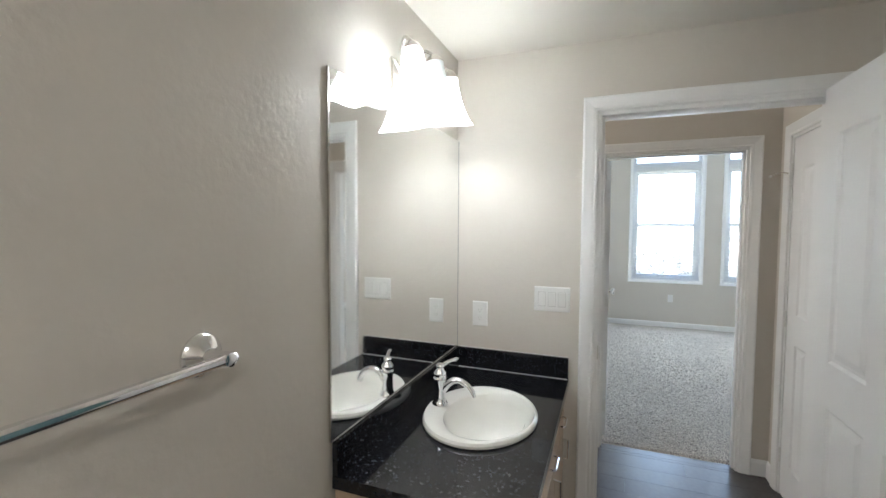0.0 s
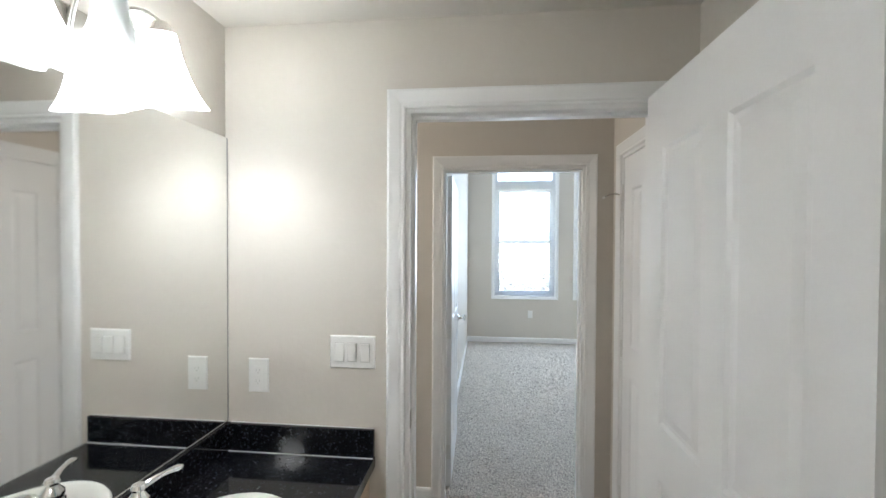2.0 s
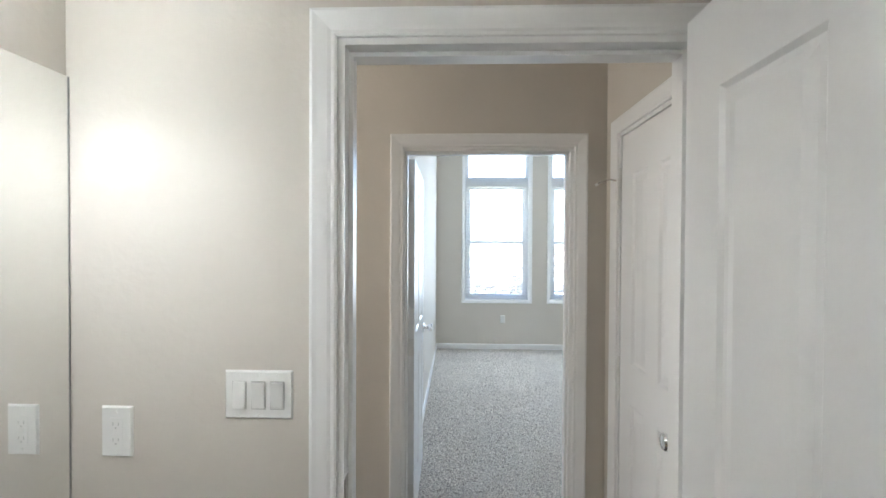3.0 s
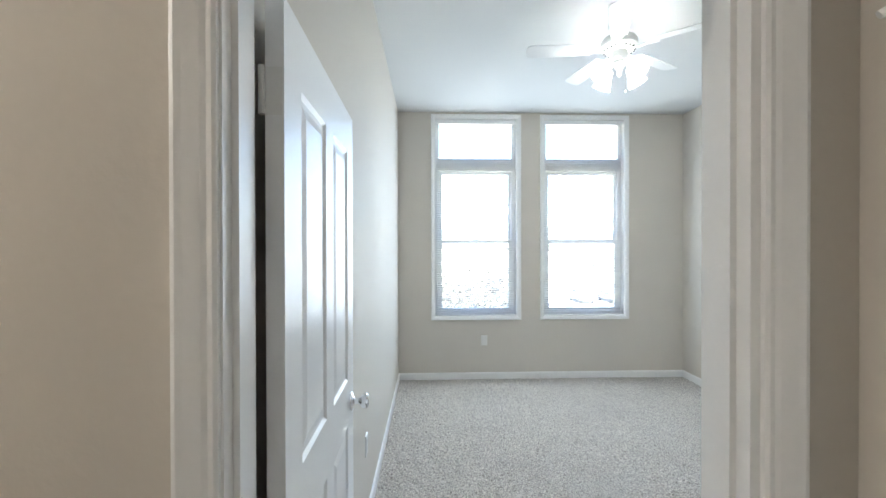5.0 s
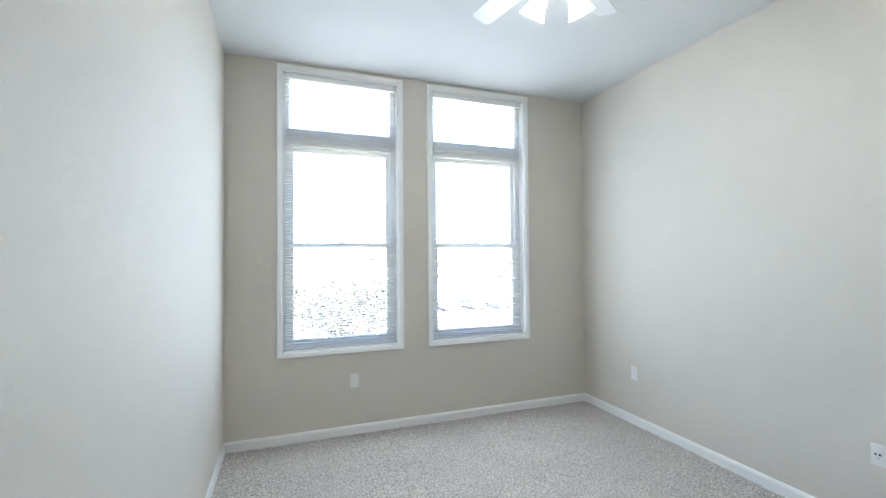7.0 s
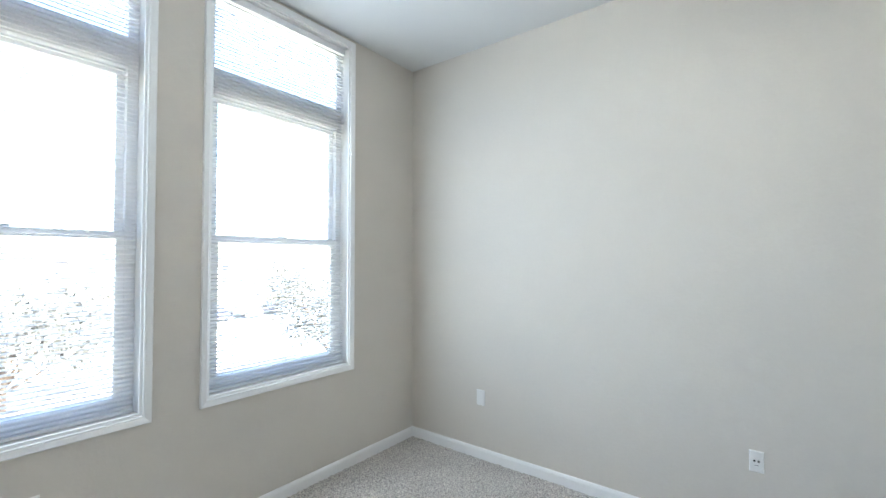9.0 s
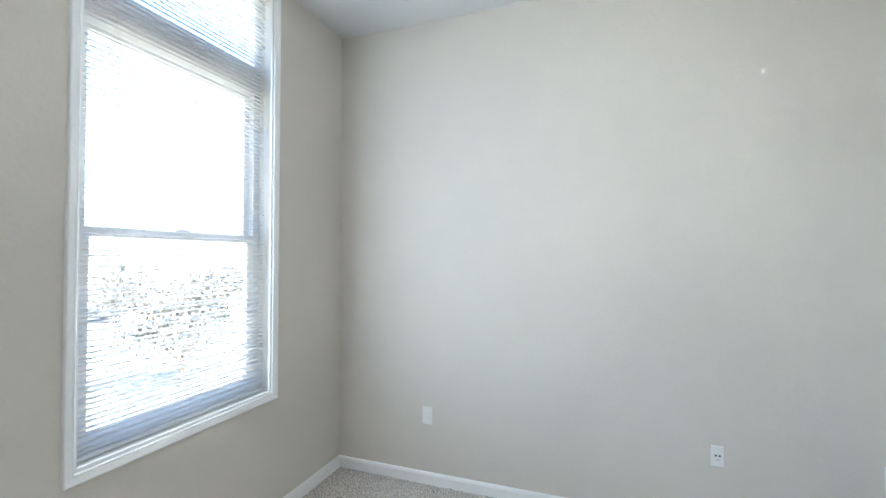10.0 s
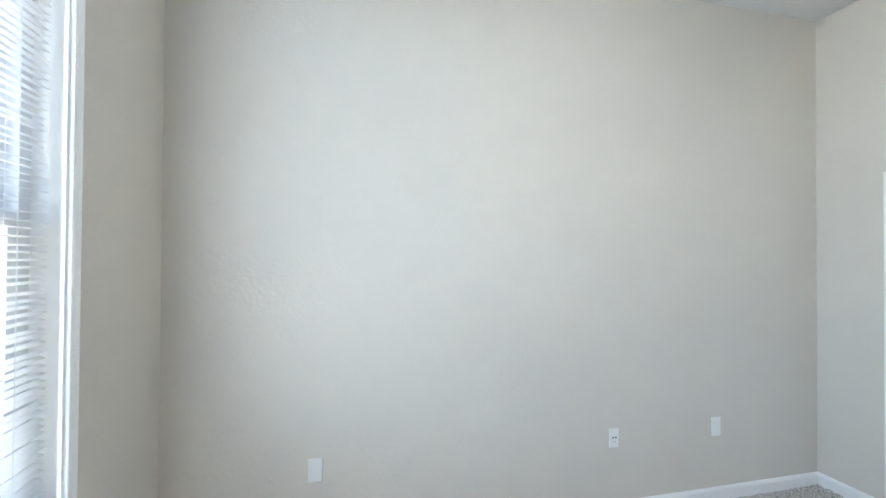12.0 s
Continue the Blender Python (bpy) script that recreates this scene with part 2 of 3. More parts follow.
wall("wall_bedroom_north", "warm beige painted wall with two tall windows",
     (RX0 - T, a0, RY1, RY1 + 0.2, 0, RZ), (a1, b0, RY1, RY1 + 0.2, 0, RZ), (b1, RX1 + T, RY1, RY1 + 0.2, 0, RZ),
     (a0, a1, RY1, RY1 + 0.2, 0, WZ0), (b0, b1, RY1, RY1 + 0.2, 0, WZ0), (a0, a1, RY1, RY1 + 0.2, WZ1, RZ), (b0, b1, RY1, RY1 + 0.2, WZ1, RZ))
tagged(part("ceiling_bath", boxes((-T, BX + T, BY0 - T, 0, BZ, BZ + 0.1)), BATHCEIL), "beige painted bathroom ceiling", "ceiling", kind="structure")
tagged(part("ceiling_hall", boxes((-1.72, HX + T, 0, RY0, HZ, HZ + 0.1)), CEIL), "off-white painted hall ceiling", "ceiling", kind="structure")
tagged(part("ceiling_bedroom", boxes((RX0 - T, RX1 + T, HY1, RY1 + 0.2, RZ, RZ + 0.1)), CEIL), "off-white painted bedroom ceiling", "ceiling", kind="structure")
subfloor = tagged(part("floor", boxes((-1.72, HX + T, BY0 - T, 1.14, -0.15, -0.005)), VINYLPLANK), "dark wood-look vinyl plank floor", "floor", kind="structure")

# carpet with a nubbly pile
nx, ny = 300, 370
gx, gy = np.meshgrid(np.linspace(RX0, RX1, nx), np.linspace(1.13, RY1, ny))
rng = np.random.default_rng(3)
gz = 0.008 + rng.normal(0, 0.0024, gx.shape) + 0.002 * np.sin(gx * 5.1 + 2 * np.sin(gy * 2.3))
gz[:2, :] = -0.004
gx = gx + rng.normal(0, 0.002, gx.shape)
verts = np.stack([gx, gy, gz], -1).reshape(-1, 3)
idx = np.arange(nx * ny).reshape(ny, nx)
quads = np.stack([idx[:-1, :-1], idx[:-1, 1:], idx[1:, 1:], idx[1:, :-1]], -1).reshape(-1, 4)
carpet_mesh = bpy.data.meshes.new("carpet")
carpet_mesh.from_pydata(verts.tolist(), [], quads.tolist())
carpet_mesh.materials.append(CARPET)
tagged(new("carpet", carpet_mesh), "grey-beige cut-pile wall-to-wall carpet", "carpet", kind="structure")
tagged(part("floor_bedroom", boxes((RX0 - T, RX1 + T, 1.14, RY1 + 0.2, -0.15, -0.012)), CARPET), "bedroom floor slab under the carpet", "floor", kind="structure")

tagged(part("wall_storey_below", boxes((-1.72, RX1 + T, BY0 - T, RY1 + 0.2, -5.0, -0.16)), STUCCO), "pale stucco storey below the rooms", "wall", kind="structure")

# ---------------------------------------------------------------- trim
CASING = ((0, 0), (0, 0.009), (0.006, 0.012), (0.014, 0.011), (0.022, 0.0135), (0.046, 0.017), (0.056, 0.019), (0.063, 0.017), (0.065, 0.012), (0.065, 0))


def casing_legs(u0, u1, top, place, parent, scale=1.0, bottom=None, foot=0.0):
    """Mitred casing round an opening from u0 to u1; place(u, v, z) puts width u and depth v into the world. With bottom it runs all round."""
    def strip(name, ring):
        bm = bmesh.new()
        a = [bm.verts.new(place(*p)) for p in ring[0]]
        b = [bm.verts.new(place(*p)) for p in ring[1]]
        for i in range(len(a) - 1):
            bm.faces.new((a[i], a[i + 1], b[i + 1], b[i]))
        bm.faces.new(a), bm.faces.new(b)
        part(name, bm, TRIM, parent)
    prof = [(w * scale, d) for w, d in CASING]
    low = (lambda w: bottom - w) if bottom is not None else (lambda w: foot)
    strip("casing_leg", ([(u0 - w, d, low(w)) for w, d in prof], [(u0 - w, d, top + w) for w, d in prof]))
    strip("casing_leg", ([(u1 + w, d, low(w)) for w, d in prof], [(u1 + w, d, top + w) for w, d in prof]))
    strip("casing_head", ([(u0 - w, d, top + w) for w, d in prof], [(u1 + w, d, top + w) for w, d in prof]))
    if bottom is not None:
        strip("casing_sill", ([(u0 - w, d, bottom - w) for w, d in prof], [(u1 + w, d, bottom - w) for w, d in prof]))


def jamb(u0, u1, top, v0, v1, place, parent, stop=None):
    """Lining boards of a doorway, with a stop strip."""
    def b(name, *q):
        bm = boxes(q)
        for v in bm.verts:
            v.co = Vector(place(*v.co))
        part(name, bm, TRIM, parent)
    t = 0.016
    b("jamb_board", u0, u0 + t, v0, v1, 0, top)
    b("jamb_board", u1 - t, u1, v0, v1, 0, top)
    b("jamb_head", u0 + t, u1 - t, v0, v1, top - t, top)
    if stop:
        s0, s1 = stop
        b("stop_strip", u0 + t, u0 + t + 0.011, s0, s1, 0, top - t)
        b("stop_strip", u1 - t - 0.011, u1 - t, s0, s1, 0, top - t)
        b("stop_strip", u0 + t + 0.011, u1 - t - 0.011, s0, s1, top - t - 0.011, top - t)


door_a = thing("door_1", "white painted cased doorway between bathroom and hall", "doorway", kind="structure")
south_a = lambda u, v, z: (u, -v, z)
casing_legs(A0, A1, AZ, south_a, door_a)
casing_legs(A0, A1, AZ, lambda u, v, z: (u, HY0 + v, z), door_a)
jamb(A0, A1, AZ, 0, HY0, lambda u, v, z: (u, v, z), door_a, (0.040, 0.075))
part("strike_plate", boxes((A0 + 0.016, A0 + 0.018, 0.004, 0.034, 0.925, 0.985)), NICKEL, door_a, "worn nickel strike plate")
door_b = thing("door_2", "white painted cased doorway between hall and bedroom", "doorway", kind="structure")
casing_legs(B0, B1, BZD, lambda u, v, z: (u, HY1 - v, z), door_b)
casing_legs(BJ + 0.010, B1, BZD, lambda u, v, z: (u, RY0 + v, z), door_b, scale=0.45)
jamb(BJ, B1, BZD, HY1, RY0, lambda u, v, z: (u, v, z), door_b, (HY1 + 0.03, HY1 + 0.065))
door_c = thing("door_3", "white painted casing round the hall closet", "doorway", kind="structure")
casing_legs(C0, C1, CZ, lambda u, v, z: (HX - v, u, z), door_c)
jamb(C0, C1, CZ, HX, HX + T, lambda u, v, z: (v, u, z), door_c)
door_d = thing("door_4", "white painted casing of the bedroom closet", "doorway", kind="structure")
casing_legs(2.25, 3.525, 1.92, lambda u, v, z: (u, CY + v, z), door_d)
part("closet_panel", boxes((2.25, 2.885, CY, CY + 0.006, 0.02, 1.92)), DOOR, door_d)
part("closet_panel", boxes((2.889, 3.525, CY, CY + 0.006, 0.02, 1.92)), DOOR, door_d)


def baseboard(x0, y0, x1, y1, nx_, ny_, h=0.085):
    """A moulded board along a wall; (nx_, ny_) points into the room."""
    prof = ((0, 0), (0.013, 0), (0.013, h - 0.02), (0.010, h - 0.010), (0.006, h - 0.003), (0.0, h))
    bm = bmesh.new()
    a = [bm.verts.new((x0 + d * nx_, y0 + d * ny_, z)) for d, z in prof]
    b = [bm.verts.new((x1 + d * nx_, y1 + d * ny_, z)) for d, z in prof]
    for i in range(len(a)):
        j = (i + 1) % len(a)
        bm.faces.new((a[i], a[j], b[j], b[i]))
    bm.faces.new(a), bm.faces.new(b)
    return tagged(part("baseboard", bm, TRIM), "white painted wooden baseboard along the wall", "baseboard", kind="structure")


baseboard(RX0, RY1, RX1, RY1, 0, -1)
baseboard(RX0, RY0, RX0, RY1, 1, 0)
baseboard(RX1, CY, RX1, RY1, -1, 0)
baseboard(3.592, CY, RX1, CY, 0, 1)
baseboard(CX, CY, 2.183, CY, 0, 1)
baseboard(CX, RY0, CX, CY, -1, 0)
baseboard(B1 + 0.054, RY0, CX, RY0, 0, 1)
baseboard(B1 + 0.067, HY1, HX, HY1, 0, -1, 0.10)
baseboard(-1.6, HY1, B0 - 0.067, HY1, 0, -1, 0.10)
baseboard(HX, C1 + 0.067, HX, HY1, -1, 0, 0.10)
baseboard(HX, HY0, HX, C0 - 0.067, -1, 0, 0.10)
baseboard(-1.6, HY0, A0 - 0.067, HY0, 0, 1, 0.10)
baseboard(0, BY0, 0, -1.10, 1, 0, 0.10)
baseboard(BX, BY0, BX, -1.26, -1, 0, 0.10)
baseboard(BX, -0.61, BX, 0, -1, 0, 0.10)
baseboard(A1 + 0.067, 0, BX, 0, 0, -1, 0.10)


# ---------------------------------------------------------------- door leaves
def knob(parent, m, label="polished chrome door knob"):
    prof = ((0.0, 0.0), (0.033, 0.0), (0.033, 0.004), (0.029, 0.008), (0.017, 0.011), (0.0115, 0.016), (0.011, 0.030), (0.015, 0.036), (0.024, 0.042), (0.0275, 0.050), (0.027, 0.058), (0.022, 0.064), (0.010, 0.067), (0.0, 0.0675))
    return part("door_knob", lathe(prof, 28, m), CHROME, parent, label, True)


def door_leaf(name, label, w, h, m, both=True, far_hinge=False, split=((0.20, 0.885), (1.045, 1.845)), knob_z=0.955, backset=0.062):
    """A four-panel moulded leaf in its own x (0 to w) and z, 35 mm thick along y from 0; hinge at x 0."""
    leaf = thing(name, label, "door")
    leaf.matrix_world = m
    t, d = 0.035, 0.007
    st, mid = 0.115, 0.095
    cols = ((st, (w - mid) / 2), ((w + mid) / 2, w - st))
    body = boxes((0, w, d, t - d, 0, h))
    for s0, s1 in ((0, d), (t - d, t)):
        box(body, 0, st, s0, s1, 0, h), box(body, w - st, w, s0, s1, 0, h)
        zs = [0] + [z for p in split for z in p] + [h]
        for z0, z1 in zip(zs[::2], zs[1::2]):
            box(body, st, w - st, s0, s1, z0, z1)
        for z0, z1 in split:
            box(body, cols[0][1], cols[1][0], s0, s1, z0, z1)
    part("slab", body, DOOR, leaf)
    for x0, x1 in cols:
        for z0, z1 in split:
            for face in ((0, 1) if both else (0,)):
                bm = bmesh.new()
                rings = []
                for inset, dep in ((0, 0.0), (0.010, 0.0068), (0.022, 0.0066), (0.045, 0.0015)):
                    y = dep if face == 0 else t - dep
                    rings.append([bm.verts.new(p) for p in ((x0 + inset, y, z0 + inset), (x1 - inset, y, z0 + inset), (x1 - inset, y, z1 - inset), (x0 + inset, y, z1 - inset))])
                for a, b in zip(rings, rings[1:]):
                    for i in range(4):
                        bm.faces.new((a[i], a[(i + 1) % 4], b[(i + 1) % 4], b[i]))
                bm.faces.new(rings[-1])
                part("panel", bm, DOOR, leaf)
    knob(leaf, Matrix.Translation((w - backset, 0, knob_z)) @ pose(0, 0, 0, 90))
    if both:
        knob(leaf, Matrix.Translation((w - backset, t, knob_z)) @ pose(0, 0, 0, -90))
    kn = t + 0.004 if far_hinge else -0.004
    for z in (0.22, h / 2, h - 0.18):
        bm = boxes((-0.0008, 0.0, 0.003, t - 0.001, z - 0.045, z + 0.045))
        tube([(-0.006, kn, z - 0.045), (-0.006, kn, z + 0.045)], 0.0065, 10, bm)
        part("hinge", bm, HINGE, leaf, "pale satin butt hinge")
    part("latch_plate", boxes((w, w + 0.0015, 0.006, t - 0.006, knob_z - 0.028, knob_z + 0.028)), NICKEL, leaf)
    return leaf


# bathroom leaf stands open square to its wall, its face towards the vanity
door_leaf("door_leaf", "white four-panel bathroom door standing open", 0.80, 2.02, Matrix.Translation((1.442, -0.066, 0.012)) @ pose(0, 0, 0, 0, 0, -90), far_hinge=True)
# bedroom leaf stands open along the bedroom wall
bed_leaf = door_leaf("door_leaf", "white four-panel bedroom door standing open along the wall", 0.80, 1.985, Matrix.Translation((0.727, 1.234, 0.014)) @ pose(0, 0, 0, 0, 0, 91), both=False, far_hinge=True)
# closet leaf is shut
door_leaf("door_leaf", "white four-panel hall closet door, closed", C1 - C0 - 0.04, 2.015, Matrix.Translation((HX + 0.004, C1 - 0.02, 0.01)) @ pose(0, 0, 0, 0, 0, -90), both=False, knob_z=0.915, backset=0.082)
stopper = thing("hinge_pin_stop", "bent nickel hinge-pin door stop on the closet hinge", "door stop", (HX - 0.004, C1 - 0.008, 1.80))
part("bracket", boxes((-0.012, -0.004, -0.016, 0.012, -0.05, 0.045), bevel=0.002), HINGE, stopper)
part("arm", tube(arc((-0.01, 0.0, 0.035), (-0.04, 0.03, 0.055), (-0.075, 0.05, 0.03)), 0.004), NICKEL, stopper)
part("bumper", tube([(-0.075, 0.05, 0.03), (-0.085, 0.056, 0.023)], 0.006), PLATE, stopper)

# ---------------------------------------------------------------- windows and blinds
for number, (x0, x1) in enumerate(WINDOWS, 1):
    win = thing(f"window_{number}", "tall white vinyl window with transom over a sash", "window", kind="structure")
    casing_legs(x0, x1, WZ1, lambda u, v, z: (u, RY1 - v, z), win, scale=0.57, bottom=WZ0)
    y0, y1 = RY1 + 0.085, RY1 + 0.145
    part("jamb_lining", boxes((x0, x0 + 0.012, RY1, y1, WZ0, WZ1), (x1 - 0.012, x1, RY1, y1, WZ0, WZ1), (x0 + 0.012, x1 - 0.012, RY1, y1, WZ1 - 0.012, WZ1)), TRIM, win)
    part("window_sill", boxes((x0 + 0.012, x1 - 0.012, RY1, y1, WZ0, WZ0 + 0.014)), TRIM, win)
    i0, i1 = x0 + 0.012, x1 - 0.012
    zt, zb = WZ1 - 0.012, WZ0 + 0.014
    part("window_frame", boxes((i0, i0 + 0.045, y0, y1, zb, zt), (i1 - 0.045, i1, y0, y1, zb, zt), (i0 + 0.045, i1 - 0.045, y0, y1, zt - 0.04, zt), (i0 + 0.045, i1 - 0.045, y0, y1, zb, zb + 0.04),
                               (i0 + 0.045, i1 - 0.045, y0 - 0.01, y1, 2.40, 2.545)), VINYL, win)
    for sash, (z0, z1, yy) in {"upper_sash": (1.565, 2.40, y0 + 0.034), "lower_sash": (zb + 0.04, 1.60, y0 + 0.004)}.items():
        a, b = i0 + 0.045, i1 - 0.045
        s = part(sash, boxes((a, a + 0.034, yy, yy + 0.026, z0, z1), (b - 0.034, b, yy, yy + 0.026, z0, z1), (a + 0.034, b - 0.034, yy, yy + 0.026, z0, z0 + 0.036), (a + 0.034, b - 0.034, yy, yy + 0.026, z1 - 0.036, z1)), VINYL, win)
        pane = part("pane", boxes((a + 0.03, b - 0.03, yy + 0.011, yy + 0.015, z0 + 0.03, z1 - 0.03)), GLASS, s)
        pane.visible_shadow = False
    pane = part("pane", boxes((i0 + 0.04, i1 - 0.04, y0 + 0.03, y0 + 0.034, 2.54, zt - 0.035)), GLASS, win)
    pane.visible_shadow = False
    part("sash_lock", boxes(((x0 + x1) / 2 - 0.03, (x0 + x1) / 2 + 0.03, y0 - 0.006, y0 + 0.02, 1.60, 1.612), bevel=0.003), VINYL, win)

    blind = thing("window_blind", "white horizontal mini blind lowered with open slats", "window blind", (0, 0, 0), "blinds in the bedroom windows")
    s0, s1, yb = x0 + 0.022, x1 - 0.022, RY1 + 0.045
    part("headrail", boxes((s0, s1, yb - 0.014, yb + 0.014, WZ1 - 0.058, WZ1 - 0.014), bevel=0.002), VINYL, blind)
    part("bottom_rail", boxes((s0, s1, yb - 0.012, yb + 0.012, WZ0 + 0.020, WZ0 + 0.032), bevel=0.003), VINYL, blind)
    bm = bmesh.new()
    rows = [[bm.verts.new((x, yb + 0.0125 * k, 0.0020 * (1 - k * k) + 0.0021 * k)) for k in (-1, -0.5, 0, 0.5, 1)] for x in (s0 + 0.004, s1 - 0.004)]
    for i in range(4):
        bm.faces.new((rows[0][i], rows[0][i + 1], rows[1][i + 1], rows[1][i]))
    low = [[bm.verts.new(v.co - Vector((0, 0, 0.0009))) for v in r] for r in rows]
    for i in range(4):
        bm.faces.new((low[0][i], low[1][i], low[1][i + 1], low[0][i + 1]))
    slat_mesh = mesh_of(bm, SLAT)
    pitch = 0.0212
    for i in range(int((WZ1 - 0.062 - WZ0 - 0.045) / pitch)):
        slat = new("slat", slat_mesh)
        slat.parent = blind
        slat.location = (0, 0, WZ0 + 0.048 + i * pitch)
        slat.rotation_euler = (0, random.uniform(-0.0012, 0.0012), 0)
    for u in (0.14, 0.5, 0.86):
        cx = s0 + u * (s1 - s0)
        part("ladder_cord", tube([(cx, yb - 0.0145, WZ0 + 0.03), (cx, yb - 0.0145, WZ1 - 0.04)], 0.0009, 5), SLAT, blind)
        part("ladder_cord", tube([(cx, yb + 0.0145, WZ0 + 0.03), (cx, yb + 0.0145, WZ1 - 0.04)], 0.0009, 5), SLAT, blind)
    window_light(s0, s1, WZ0 + 0.02, WZ1 - 0.35, RY1 + 0.012, 1.52)


# ---------------------------------------------------------------- wall plates
def plate(name, label, category, m, w=0.070, h=0.114):
    """A bevelled cover plate in its own x and z, facing -y."""
    p = thing(name, label, category)
    p.matrix_world = m
    bm = boxes((-w / 2, w / 2, -0.0055, 0, -h / 2, h / 2))
    front = [v for v in bm.verts if v.co.y < -0.003]
    for v in front:
        v.co.x -= math.copysign(0.004, v.co.x)
        v.co.z -= math.copysign(0.004, v.co.z)
    part("cover", bm, PLATE, p)
    return p


def screw(p, x, z):
    part("screw", lathe(((0, 0), (0.0032, 0), (0.0028, 0.0012), (0, 0.0015)), 10, Matrix.Translation((x, -0.0055, z)) @ pose(0, 0, 0, 90)), PLATE, p)


def receptacle(p, slots=True):
    part("receptacle", boxes((-0.0165, 0.0165, -0.0072, -0.0055, -0.034, 0.034), bevel=0.0006), PLATE, p)
    for z in (-0.019, 0.019) if slots else ():
        part("slot", boxes((-0.0075, -0.0055, -0.0076, -0.0072, z - 0.004, z + 0.005), (0.0055, 0.0075, -0.0076, -0.0072, z - 0.003, z + 0.004), (-0.002, 0.002, -0.0076, -0.0072, z - 0.011, z - 0.0075)), GAP, p)
    screw(p, 0, 0.048), screw(p, 0, -0.048)


p = plate("light_switch", "white three-gang rocker switch plate on the wall", "light switch", pose(0.475, 0, 1.190), 0.165, 0.117)
for dx in (-0.046, 0, 0.046):
    part("rocker_gap", boxes((dx - 0.0172, dx + 0.0172, -0.0060, -0.0056, -0.0345, 0.0335)), GAP, p)
    part("rocker", moved(boxes((-0.0155, 0.0155, -0.004, 0.002, -0.032, 0.032), bevel=0.001), Matrix.Translation((dx, -0.0065, 0)) @ pose(0, 0, 0, 5 if dx > -0.02 else -5)), PLATE, p)
    screw(p, dx, 0.048), screw(p, dx, -0.048)
p = plate("wall_outlet", "white outlet with test buttons above the backsplash", "wall outlet", pose(0.126, 0, 1.095), 0.078, 0.124)
receptacle(p)
part("test_button", boxes((-0.006, 0.006, -0.0085, -0.007, -0.005, -0.001), (-0.006, 0.006, -0.0085, -0.007, 0.001, 0.005)), PLATE, p)
p = plate("wall_outlet", "white wall outlet under the bedroom window", "wall outlet", pose(1.634, RY1, 0.45))
receptacle(p, False)
east = lambda y, z: Matrix.Translation((RX1, y, z)) @ pose(0, 0, 0, 0, 0, -90)
p = plate("wall_outlet", "white wall outlet low on the bedroom wall", "wall outlet", east(4.613, 0.449))
receptacle(p, False)
p = plate("jack_plate", "white cable and phone jack plate", "wall plate", east(2.974, 0.449), 0.062, 0.108)
part("jack_insert", boxes((-0.0165, 0.0165, -0.0072, -0.0055, -0.034, 0.034), bevel=0.0006), PLATE, p)
for dx in (-0.009, 0.009):
    part("jack_hole", lathe(((0, 0), (0.0055, 0), (0.0055, 0.001), (0, 0.001)), 12, Matrix.Translation((dx, -0.0072, 0.004)) @ pose(0, 0, 0, 90)), DARK, p)
part("jack_label", boxes((-0.008, 0.008, -0.0076, -0.0072, -0.018, -0.016)), DARK, p)
screw(p, 0, 0.048), screw(p, 0, -0.048)
p = plate("wall_outlet", "white wall outlet near the bedroom corner", "wall outlet", east(2.262, 0.452))
receptacle(p, False)
p = plate("wall_outlet", "white wall plate behind the open bedroom door", "wall outlet", Matrix.Translation((RX0, 2.75, 0.45)) @ pose(0, 0, 0, 0, 0, 90))
receptacle(p)

# ---------------------------------------------------------------- vanity
VZ, VX, VY = 0.822, 0.558, -1.062         # worktop height, depth, near end
cab = thing("vanity_cabinet", "maple laminate vanity cabinet with chrome bar pulls", "cabinet")
part("body", boxes((0.004, 0.52, VY + 0.012, VY + 0.030, 0.0, VZ - 0.036), (0.004, 0.52, -0.024, -0.006, 0.0, VZ - 0.036), (0.004, 0.52, VY + 0.030, -0.024, 0.09, 0.108), (0.004, 0.016, VY + 0.030, -0.024, 0.108, VZ - 0.036), (0.46, 0.475, VY + 0.030, -0.024, 0.0, 0.09),
                   (0.50, 0.52, VY + 0.030, -0.024, VZ - 0.066, VZ - 0.036)), MAPLE, cab)
for ya, yb_, zp in ((VY + 0.014, VY + 0.362, 0.5), (VY + 0.366, VY + 0.706, 0.5), (VY + 0.710, -0.008, 0.5)):
    f = part("cabinet_door", boxes((0.521, 0.539, ya, yb_, 0.11, 0.60), bevel=0.002), MAPLE, cab)
    dr = part("drawer_front", boxes((0.521, 0.539, ya, yb_, 0.605, VZ - 0.045), bevel=0.002), MAPLE, cab)
    yc, zc = (ya + yb_) / 2, 0.69
    part("bar_pull", tube([(0.539, yc - 0.048, zc), (0.556, yc - 0.048, zc), (0.564, yc - 0.040, zc), (0.564, yc + 0.040, zc), (0.556, yc + 0.048, zc), (0.539, yc + 0.048, zc)], 0.0045, 10), CHROME, dr, "chrome bar pull")
    part("bar_pull", tube([(0.539, yb_ - 0.04, 0.46), (0.564, yb_ - 0.04, 0.465), (0.564, yb_ - 0.04, 0.55), (0.539, yb_ - 0.04, 0.555)], 0.0045, 10), CHROME, f, "chrome bar pull")

